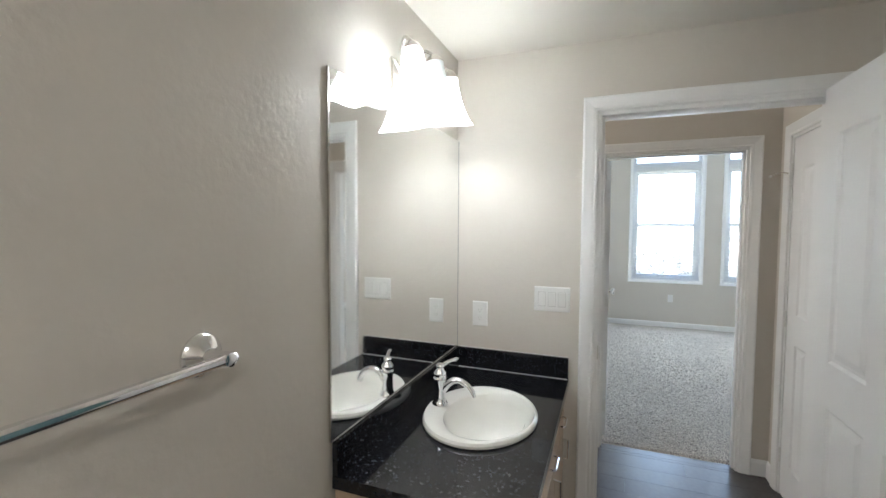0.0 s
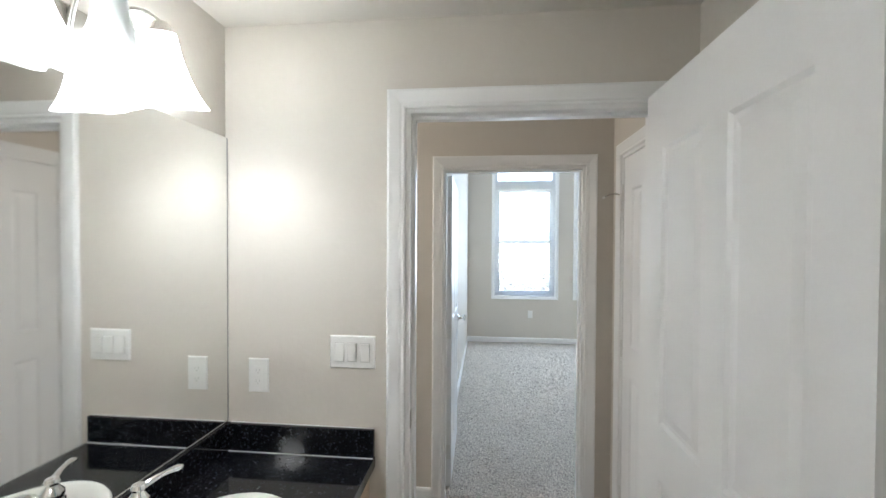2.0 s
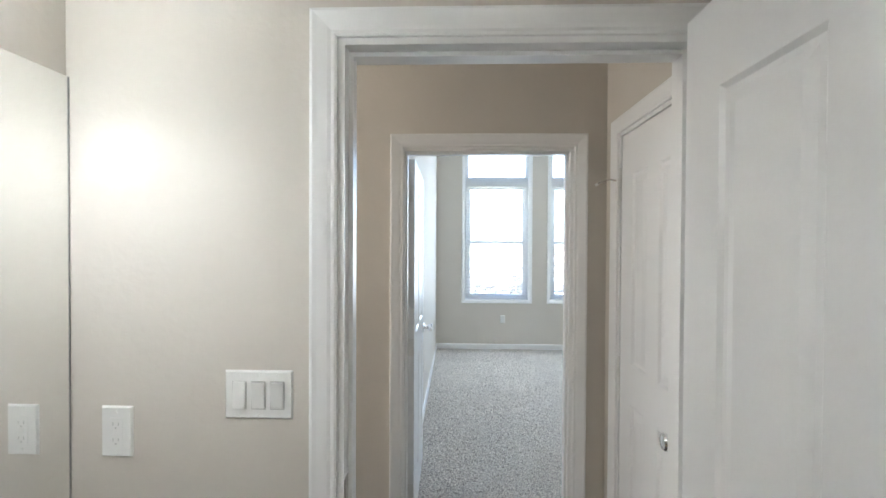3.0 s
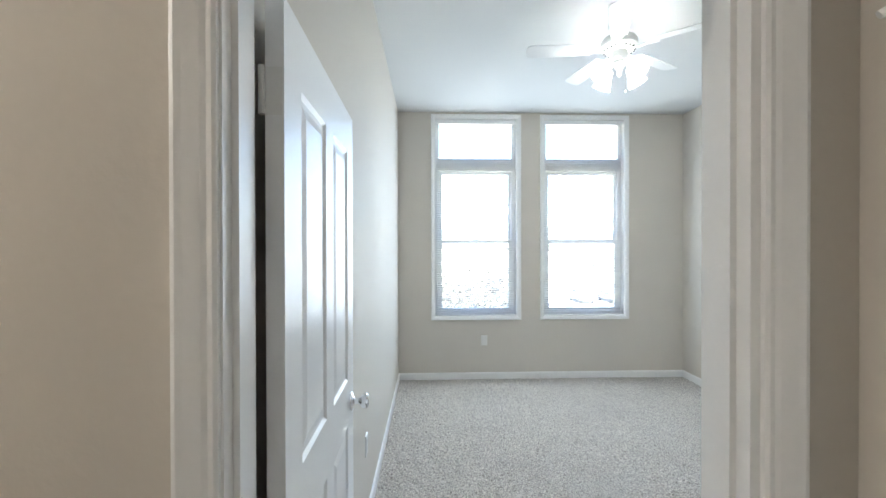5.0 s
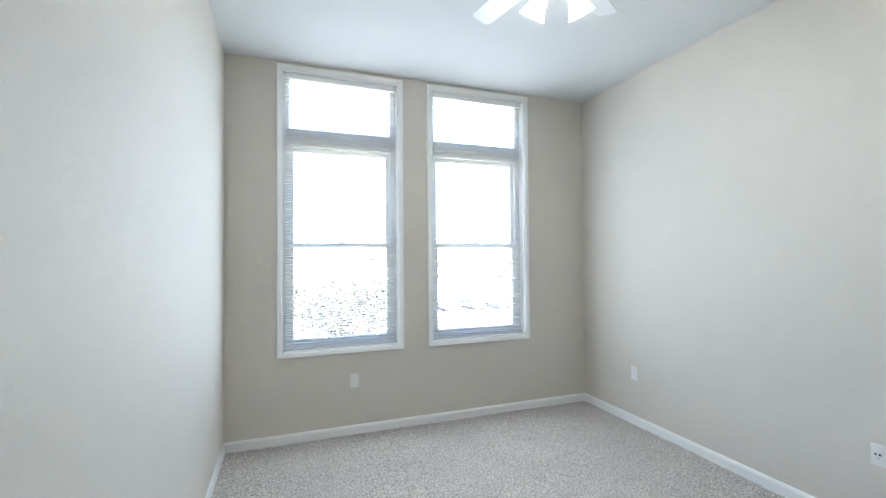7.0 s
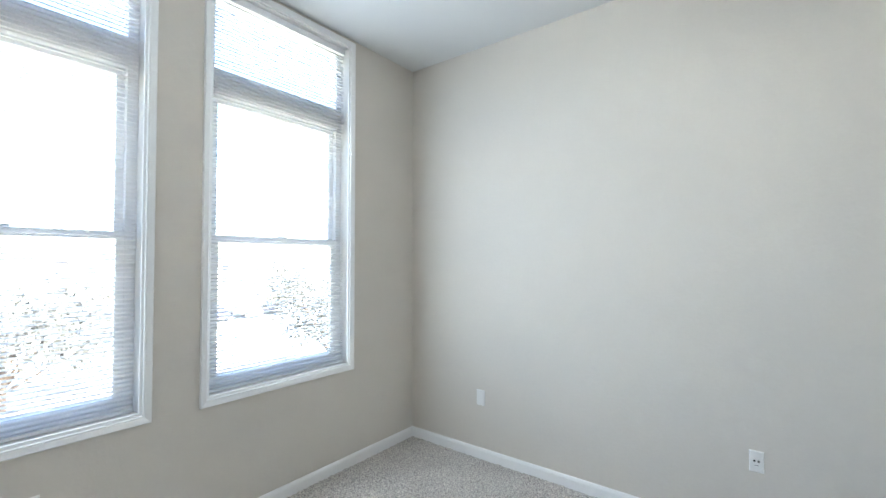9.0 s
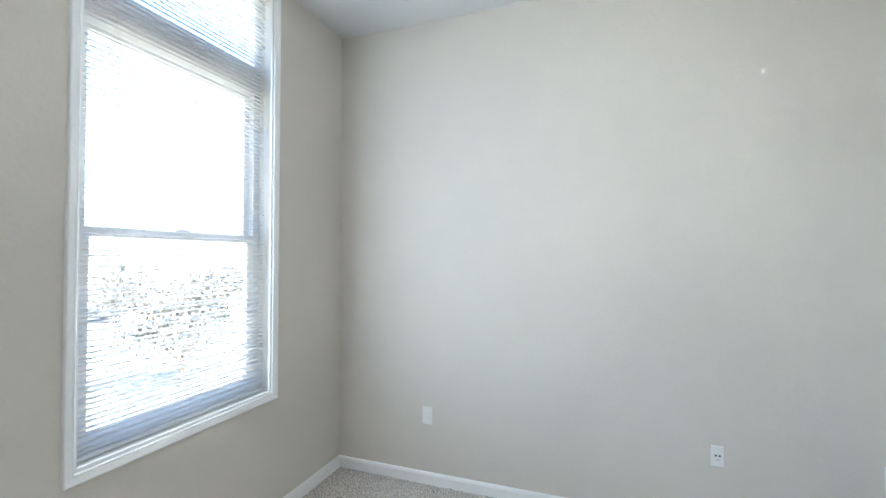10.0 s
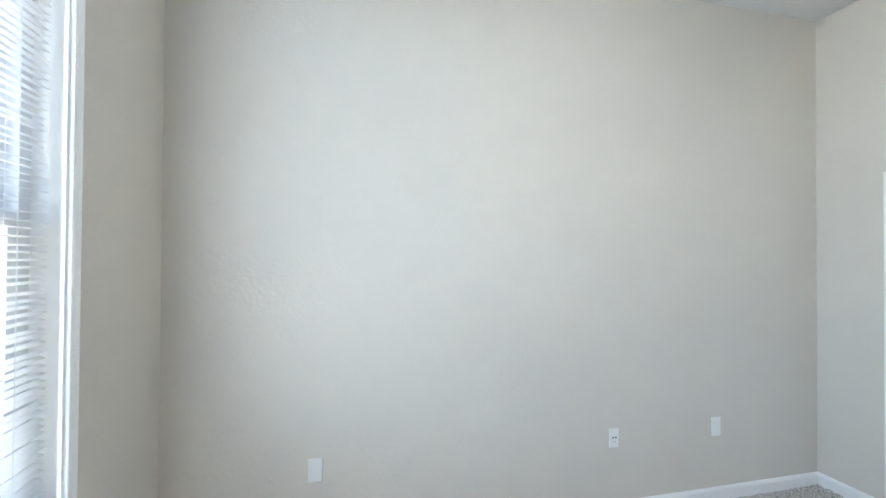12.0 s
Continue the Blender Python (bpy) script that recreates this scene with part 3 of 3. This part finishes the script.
SX, SY, SA, SB = 0.285, -0.535, 0.208, 0.258   # basin centre and half sizes
top = thing("countertop", "polished black speckled granite vanity top with splash", "countertop")
x0, x1, y0, y1 = 0.003, VX, VY, -0.003
angs = sorted([2 * math.pi * i / 60 for i in range(60)] + [math.atan2(y - SY, x - SX) % (2 * math.pi) for x in (x0, x1) for y in (y0, y1)])
bm = bmesh.new()
rings = []
for z in (VZ, VZ - 0.036):
    inner, outer = [], []
    for a in angs:
        c, s = math.cos(a), math.sin(a)
        k = min([(x1 - SX) / c if c > 1e-9 else 9, (x0 - SX) / c if c < -1e-9 else 9, (y1 - SY) / s if s > 1e-9 else 9, (y0 - SY) / s if s < -1e-9 else 9])
        outer.append(bm.verts.new((SX + k * c, SY + k * s, z)))
        inner.append(bm.verts.new((SX + 0.93 * SA * c, SY + 0.93 * SB * s, z)))
    rings.append((inner, outer))
n_ = len(angs)
for i in range(n_):
    j = (i + 1) % n_
    (ti, to), (bi, bo) = rings
    bm.faces.new((ti[i], to[i], to[j], ti[j])), bm.faces.new((bi[i], bi[j], bo[j], bo[i]))
    bm.faces.new((to[i], bo[i], bo[j], to[j])), bm.faces.new((ti[i], ti[j], bi[j], bi[i]))
part("slab", bm, GRANITE, top)
part("backsplash", boxes((0.003, 0.021, VY, -0.003, VZ + 0.001, VZ + 0.099), bevel=0.0015), GRANITE, top)
part("sidesplash", boxes((0.0225, VX - 0.002, -0.021, -0.003, VZ + 0.001, VZ + 0.099), bevel=0.0015), GRANITE, top)
part("caulk_bead", boxes((0.0225, VX - 0.004, -0.0245, -0.0215, VZ + 0.0005, VZ + 0.003), (0.0225, VX - 0.004, -0.008, -0.003, VZ + 0.0995, VZ + 0.102)), PLATE, top, "white caulk bead")

sink = thing("basin", "white oval drop-in porcelain wash basin with chrome drain", "sink", (SX, SY, VZ))
bm = bmesh.new()
prof = ((0.97, 0.0005), (1.0, 0.004), (1.0, 0.012), (0.975, 0.020), (0.92, 0.0225), (0.84, 0.019), (0.79, 0.008), (0.75, -0.02), (0.68, -0.07), (0.55, -0.115), (0.35, -0.138), (0.1, -0.146))
rings = []
for f, z in prof:
    sh = 0.03 * max(0.0, min(1.0, (0.95 - f) / 0.15))
    rings.append([bm.verts.new((sh + SA * (f if f > 0.93 else f * (1 - 0.4 * sh)) * math.cos(2 * math.pi * i / 64), SB * f * math.sin(2 * math.pi * i / 64), z)) for i in range(64)])
for a, b in zip(rings, rings[1:]):
    for i in range(64):
        bm.faces.new((a[i], a[(i + 1) % 64], b[(i + 1) % 64], b[i]))
bm.faces.new(rings[-1])
part("bowl", bm, PORCELAIN, sink, smooth=True)
part("drain", lathe(((0, 0.003), (0.012, 0.004), (0.02, 0.002), (0.022, -0.002), (0, -0.003)), 24, Matrix.Translation((0.03, 0, -0.145))), CHROME, sink, "chrome pop-up drain", True)
part("overflow_hole", lathe(((0, 0), (0.009, 0), (0.008, 0.001), (0, 0.001)), 16, Matrix.Translation((0.163, 0, -0.012)) @ pose(0, 0, 0, 0, -68)), DARK, sink)

tap = thing("faucet", "polished chrome single-lever basin faucet", "faucet", (0.122, SY, VZ + 0.020))
tap.scale = (1.12, 1.12, 1.04)
part("body", lathe(((0, 0), (0.028, 0), (0.028, 0.006), (0.024, 0.012), (0.0205, 0.022), (0.020, 0.03), (0.0185, 0.062), (0.019, 0.085), (0.0235, 0.092), (0.0235, 0.100), (0.020, 0.106), (0.022, 0.114), (0.021, 0.122), (0.013, 0.132), (0.012, 0.138), (0.015, 0.144), (0.012, 0.152), (0, 0.155)), 28), CHROME, tap, smooth=True)
part("spout", tube([*arc((0.012, 0, 0.055), (0.045, 0, 0.115), (0.085, 0, 0.092), 8), *arc((0.085, 0, 0.092), (0.112, 0, 0.078), (0.118, 0, 0.045), 8)[1:]], [0.012] * 6 + [0.0105] * 11, 16), CHROME, tap, smooth=True)
part("lever", tube(arc((0.0, 0.0, 0.140), (0.02, 0.035, 0.158), (0.035, 0.085, 0.148), 10), [0.008, 0.008, 0.0075, 0.007, 0.0065, 0.006, 0.006, 0.0065, 0.0075, 0.008, 0.005], 14), CHROME, tap, smooth=True)

mirror = thing("wall_mirror", "large frameless wall mirror above the vanity", "mirror")
part("glass", boxes((0.003, 0.008, VY - 0.008, -0.004, VZ + 0.104, 1.952)), MIRROR, mirror)
part("edge_seam", boxes((0.003, 0.0095, -0.0036, -0.0012, VZ + 0.104, 1.952)), SLOT, mirror)
part("edge_channel", boxes((0.003, 0.0095, VY - 0.0140, VY - 0.0085, VZ + 0.104, 1.952), (0.003, 0.0105, VY - 0.008, -0.004, VZ + 0.1, VZ + 0.1035)), NICKEL, mirror)


def bell(r0, r1, length, wall=0.004):
    """A flared glass shade that opens downward, its neck at the origin."""
    out = [(r0 + (r1 - r0) * (0.28 * u + 0.72 * u ** 2.2), -length * u) for u in (i / 12 for i in range(13))]
    return out + [(max(r - wall, 0.004), h) for r, h in reversed(out)]


def flared(r0, r1, length, m, steps=48):
    """A bell shade whose mouth flares out to four soft corners."""
    bm = lathe(bell(r0, r1, length), steps, Matrix())
    for v in bm.verts:
        a = math.atan2(v.co.y, v.co.x) + radians(20)
        k = 1 + 0.15 * (-v.co.z / length) ** 3 * math.cos(4 * a)
        v.co.x, v.co.y = v.co.x * k, v.co.y * k
    return moved(bm, m)


vl = thing("vanity_light", "brushed nickel three-light vanity fixture with frosted bell shades", "wall lamp")
part("back_plate", moved(boxes((-0.02, 0.0, -0.13, 0.13, -0.055, 0.055), bevel=0.006), Matrix.Translation((0.021, -0.60, 2.05))), NICKEL, vl)
for dy, neck, m, long in ((-0.18, Vector((0.12, -0.785, 2.085)), pose(0, 0, 0, -4, -6), 0.135), (0.0, Vector((0.12, -0.600, 2.112)), pose(0, 0, 0, 0, -4), 0.125), (0.16, Vector((0.12, -0.45, 2.108)), pose(0, 0, 0, 12, 3), 0.180)):
    arm = part("arm", tube(arc((0.02, -0.60 + dy * 0.3, 2.05), (0.05, -0.60 + dy * 0.8, 2.21), neck + Vector((0, 0, 0.02)), 14), 0.0065), NICKEL, vl, smooth=True)
    m = Matrix.Translation(neck) @ m
    part("socket_cap", lathe(((0, 0.028), (0.012, 0.027), (0.022, 0.018), (0.030, 0.006), (0.032, -0.006), (0, -0.006)), 24, m), NICKEL, vl, smooth=True)
    shade = part("shade", flared(0.032, 0.52 * long, long, m), LIT if dy else UNLIT, vl, "lit frosted glass bell shade" if dy else "unlit frosted glass bell shade", True)
    part("bulb", lathe(((0, -0.01), (0.014, -0.015), (0.014, -0.04), (0.03, -0.075), (0.03, -0.095), (0.018, -0.106), (0, -0.110)), 20, m), BULB if dy else UNLIT, shade, smooth=True)
    if dy:
        bulb_light("vanity_bulb", m @ Vector((0, 0, -0.120)), 0.23, (1.0, 0.99, 0.97), 0.02)

bar = thing("towel_bar", "polished chrome towel bar with round posts", "towel bar", (0, -1.465, 1.281))
for y in (0.0, -0.61):
    mm = Matrix.Translation((0, y, 0)) @ pose(0, 0, 0, 0, 90)
    post = part("post", lathe(((0, 0), (0.043, 0), (0.043, 0.005), (0.038, 0.012), (0.026, 0.017), (0.016, 0.025), (0.013, 0.045), (0.013, 0.055), (0.015, 0.066), (0.013, 0.078), (0, 0.082)), 28, mm), CHROME, bar, smooth=True)
    part("end_cap", lathe(((0, -0.018), (0.008, -0.017), (0.0125, -0.010), (0.0125, 0.012), (0.010, 0.018), (0.006, 0.022), (0, 0.024)), 20, Matrix.Translation((0.067, y, 0)) @ pose(0, 0, 0, -90 if y == 0 else 90)), CHROME, bar, smooth=True)
part("rod", tube([(0.067, -0.012, 0), (0.067, -0.598, 0)], 0.0108, 16), CHROME, bar, smooth=True)

# teal cabinet behind the open door
lin = thing("linen_cabinet", "teal painted tall cabinet with panelled doors", "cabinet", (BX - 0.012, -0.935, 0))
part("body", boxes((0.018, 0.12, -0.30, 0.30, 0.0, 2.15)), TEAL, lin)
for z0, z1 in ((0.10, 1.030), (1.036, 2.13)):
    d = part("cabinet_door", boxes((0.009, 0.017, -0.295, 0.295, z0, z1)), TEAL, lin)
    part("bottom_rail", boxes((0.0, 0.009, -0.225, 0.225, z0, z0 + 0.13), bevel=0.0015), TEAL, d)
    part("top_rail", boxes((0.0, 0.009, -0.225, 0.225, z1 - 0.13, z1), bevel=0.0015), TEAL, d)
    part("stile", boxes((0.0, 0.009, -0.295, -0.2255, z0, z1), bevel=0.0015), TEAL, d)
    part("stile", boxes((0.0, 0.009, 0.2255, 0.295, z0, z1), bevel=0.0015), TEAL, d)

# flush dome lamps on the bathroom and hall ceilings, added out of view as fill
def fill_lamp(x, y, z, watts, color):
    d = thing("fill_dome", "round flush frosted glass dome lamp, added out of view as fill light", "ceiling lamp", (x, y, z), "flush ceiling lamps")
    part("base", lathe(((0, 0), (0.15, 0), (0.155, -0.012), (0.15, -0.025), (0, -0.026)), 36), NICKEL, d, smooth=True)
    part("dome", lathe(((0.145, -0.024), (0.14, -0.045), (0.115, -0.075), (0.07, -0.095), (0.0, -0.102)), 36), FILLDOME, d, "lit frosted glass dome of an added fill lamp", True)
    bulb_light("fill_bulb", (x, y, z - 0.16), watts, color, 0.10)


FILLDOME = glowing("fill_dome_glass", (1.0, 0.93, 0.82), 1.8)
# assumed lamps, never in view: they lift the dark bathroom and hall walls
fill_lamp(1.05, -2.72, BZ, 0.36, (1.0, 0.96, 0.89))
fill_lamp(-1.05, 0.58, HZ, 2.1, (1.0, 0.92, 0.82))

# ---------------------------------------------------------------- ceiling fan
FX, FY = 2.315, 3.33
fan = thing("ceiling_fan", "white five-blade ceiling fan with four lit glass shades", "ceiling fan", (FX, FY, RZ))
part("canopy", lathe(((0, 0), (0.07, 0), (0.07, -0.01), (0.05, -0.045), (0.02, -0.055), (0.016, -0.06), (0.016, -0.085), (0, -0.085)), 32), FANWHITE, fan, smooth=True)
part("motor", lathe(((0, -0.08), (0.05, -0.082), (0.105, -0.098), (0.12, -0.12), (0.12, -0.155), (0.105, -0.175), (0.085, -0.185), (0, -0.188)), 40), FANWHITE, fan, smooth=True)
for k in range(20):
    part("vent_slot", moved(boxes((0.088, 0.108, -0.003, 0.003, -0.1835, -0.176)), pose(0, 0, 0, 0, 0, 18 * k)), DARK, fan)
part("switch_housing", lathe(((0, -0.186), (0.052, -0.187), (0.056, -0.2), (0.054, -0.235), (0.04, -0.25), (0, -0.252)), 32), FANWHITE, fan, smooth=True)
part("fitter", lathe(((0, -0.25), (0.03, -0.25), (0.04, -0.262), (0.038, -0.285), (0.02, -0.31), (0.012, -0.33), (0.016, -0.342), (0.008, -0.36), (0, -0.365)), 28), FANWHITE, fan, smooth=True)
for k in range(5):
    turn = pose(0, 0, 0, 0, 0, 174 - 72 * k)
    bm = bmesh.new()
    pts = [(0.19, -0.05), (0.30, -0.058), (0.50, -0.064), (0.60, -0.064), (0.625, -0.055), (0.632, -0.03), (0.632, 0.03), (0.625, 0.055), (0.60, 0.064), (0.50, 0.064), (0.30, 0.058), (0.19, 0.05)]
    lo = [bm.verts.new((x, y, -0.003)) for x, y in pts]
    hi = [bm.verts.new((x, y, 0.003)) for x, y in pts]
    bm.faces.new(lo), bm.faces.new(hi)
    for i in range(len(pts)):
        j = (i + 1) % len(pts)
        bm.faces.new((lo[i], lo[j], hi[j], hi[i]))
    blade = part("blade", moved(bm, turn @ Matrix.Translation((0, 0, -0.168)) @ pose(0, 0, 0, 12)), FANWHITE, fan)
    br = bmesh.new()
    tube([(0.09, 0, -0.18), (0.14, 0, -0.186), (0.19, 0.0, -0.176)], [0.012, 0.010, 0.010], 10, br)
    for s in (-1, 0, 1):
        tube([(0.18, 0, -0.178), (0.215, 0.022 * s, -0.177), (0.25, 0.034 * s, -0.1775)], [0.009, 0.008, 0.004], 8, br)
    part("blade_bracket", moved(br, turn), FANWHITE, blade)
for k in range(4):
    turn = pose(0, 0, 0, 0, 0, 20 + 90 * k)
    arm = part("lamp_arm", moved(tube(arc((0.03, 0, -0.27), (0.075, 0, -0.255), (0.095, 0, -0.285), 8), 0.009), turn), FANWHITE, fan, smooth=True)
    m = turn @ Matrix.Translation((0.095, 0, -0.285)) @ pose(0, 0, 0, 0, -38)
    part("socket_cap", lathe(((0, 0.01), (0.02, 0.008), (0.028, 0), (0.028, -0.008), (0, -0.008)), 20, m), FANWHITE, fan, smooth=True)
    shade = part("shade", lathe(bell(0.03, 0.066, 0.125), 28, m), LITFAN, fan, "lit frosted glass bell shade", True)
    bulb_light("fan_bulb", Vector((FX, FY, RZ)) + m @ Vector((0, 0, -0.10)), 0.57, (1.0, 0.95, 0.89), 0.02)
part("pull_chain", tube([(0.03, -0.03, -0.25), (0.03, -0.03, -0.46)], 0.0012, 5), NICKEL, fan)
part("chain_pull", lathe(((0, 0), (0.006, -0.006), (0.007, -0.02), (0, -0.03)), 10, Matrix.Translation((0.03, -0.03, -0.46))), FANWHITE, fan)

# ---------------------------------------------------------------- outside
GZ = -5.0
tagged(part("ground", boxes((-900, 900, -900, 1500, GZ - 1, GZ)), LAWN), "dry pale lawn round the parking area", "ground", kind="structure")
tagged(part("road", boxes((-120, 160, 30, 62, GZ + 0.004, GZ + 0.02)), ASPHALT), "sunlit pale concrete parking lot", "road", kind="structure")
tagged(part("pavement", boxes((-120, 160, 27.5, 29.6, GZ, GZ + 0.12)), STUCCO), "pale concrete footpath beside the lot", "pavement", kind="structure")


def tree(x, y, height, width, seed):
    r = random.Random(seed)
    t = thing("tree", "leafy broad-crowned green tree on the lawn", "tree", (x, y, GZ), "trees outside the windows")
    bm = tube([(0, 0, 0), (0.05, 0.02, height * 0.25), (0.0, 0.05, height * 0.5), (0.08, 0, height * 0.8)], [0.2, 0.15, 0.11, 0.03], 10)
    tips = []
    for k in range(9):
        a = k * 2.4 + r.uniform(-0.3, 0.3)
        rad, zz = width * r.uniform(0.25, 0.45), height * r.uniform(0.38, 0.92)
        tip = Vector((rad * math.cos(a), rad * math.sin(a), zz))
        tube(arc((0, 0, height * r.uniform(0.15, 0.35)), (tip.x * 0.5, tip.y * 0.5, zz * 0.72), tip, 5), [0.08, 0.07, 0.055, 0.04, 0.03, 0.015], 6, bm)
        tips.append(tip)
    part("trunk", bm, BARK, t)
    vs, fs = [], []
    for k in range(5200):
        c = r.choice(tips) + Vector((r.gauss(0, 1), r.gauss(0, 1), r.gauss(0, 0.7))) * width * 0.115
        s = r.uniform(0.08, 0.19)
        q = Euler((r.uniform(0, 6.3), r.uniform(0, 6.3), r.uniform(0, 6.3))).to_matrix()
        i = len(vs)
        vs += [tuple(c + q @ Vector(p) * s) for p in ((-1, 0, 0), (0, -0.5, 0.1), (1, 0, 0), (0, 0.5, 0.1))]
        fs.append((i, i + 1, i + 2, i + 3))
    me = bpy.data.meshes.new("crown")
    me.from_pydata(vs, [], fs)
    me.materials.append(LEAF)
    crown = new("crown", me)
    crown.parent = t
    return t


tree(17.0, 23.2, 5.9, 6.2, 1)
tree(4.2, 28.0, 5.4, 6.5, 2)
tree(-5.0, 31.0, 5.6, 6.0, 3)


def car(x, y, turn, paint, seed):
    c = thing("car", "parked saloon car on the concrete lot", "car", group="cars in the parking lot")
    c.matrix_world = Matrix.Translation((x, y, GZ + 0.02)) @ pose(0, 0, 0, 0, 0, turn)
    side = ((-2.2, 0.35), (-2.25, 0.7), (-1.5, 0.92), (-1.35, 0.95), (-0.7, 1.40), (0.6, 1.44), (1.45, 0.98), (2.15, 0.9), (2.25, 0.55), (2.2, 0.32))
    bm = bmesh.new()
    l = [bm.verts.new((px, -0.85 + (0.14 if pz > 1.2 else 0), pz)) for px, pz in side]
    r = [bm.verts.new((px, 0.85 - (0.14 if pz > 1.2 else 0), pz)) for px, pz in side]
    bm.faces.new(l), bm.faces.new(r)
    for i in range(len(side)):
        j = (i + 1) % len(side)
        bm.faces.new((l[i], l[j], r[j], r[i]))
    part("body", bm, paint, c)
    part("side_window", moved(boxes((-0.75, 0.95, -0.80, 0.80, 1.0, 1.33)), Matrix()), GLAZING, c)
    for px in (-1.4, 1.4):
        for py in (-0.78, 0.78):
            part("wheel", lathe(((0, -0.1), (0.2, -0.1), (0.32, -0.09), (0.33, 0), (0.32, 0.09), (0.2, 0.1), (0, 0.1)), 20, Matrix.Translation((px, py, 0.33)) @ pose(0, 0, 0, 90)), TYRE, c)


for x, y, turn, paint in ((11.0, 44, 5, CARRED), (19, 50, 90, CARWHITE), (22.5, 50, 90, CARRED), (26, 50, 90, CARWHITE), (29.5, 50, 90, CARRED), (36, 50, 90, CARWHITE), (14, 58, 0, CARRED)):
    car(x, y, turn, paint, 0)

far = thing("house", "low pale apartment building with dark windows", "building", (48, 105, GZ))
part("wall", boxes((-26, 26, 0, 12, 0, 5.6)), STUCCO, far)
part("roof", boxes((-26.5, 26.5, -0.5, 12.5, 5.6, 6.1)), ROOF, far)
for i in range(12):
    for z in (0.9, 3.6):
        part("window", boxes((-24 + 4.2 * i, -22.4 + 4.2 * i, -0.06, 0.05, z, z + 1.3)), GLAZING, far)

# ---------------------------------------------------------------- vinyl planks
plank_mesh = {}
row = 0
for y_lo, y_hi, x_lo, x_hi in ((BY0, 0.0, 0.0, BX), (0.0, HY0, A0 + 0.016, A1 - 0.016), (HY0, HY1, -1.6, HX), (HY1, 1.128, BJ + 0.016, B1 - 0.016)):
    y = y_lo
    k = 0
    while y < y_hi - 0.001:
        w = min(0.152, y_hi - y)
        x = x_lo - (0.43 * (k % 3) if w > 0.1 else 0)
        while x < x_hi - 0.001:
            p0, p1 = max(x, x_lo), min(x + 1.22, x_hi)
            if p1 - p0 > 0.01:
                key = (round(p1 - p0, 3), round(w, 3))
                if key not in plank_mesh:
                    bm = boxes((0.0005, key[0] - 0.0005, 0.0005, key[1] - 0.0005, -0.005, 0.0))
                    plank_mesh[key] = mesh_of(bm, VINYLPLANK)
                pl = new("plank", plank_mesh[key])
                pl.parent = subfloor
                pl.location = (p0, y, 0.0)
            x += 1.22
        y += w
        k += 1
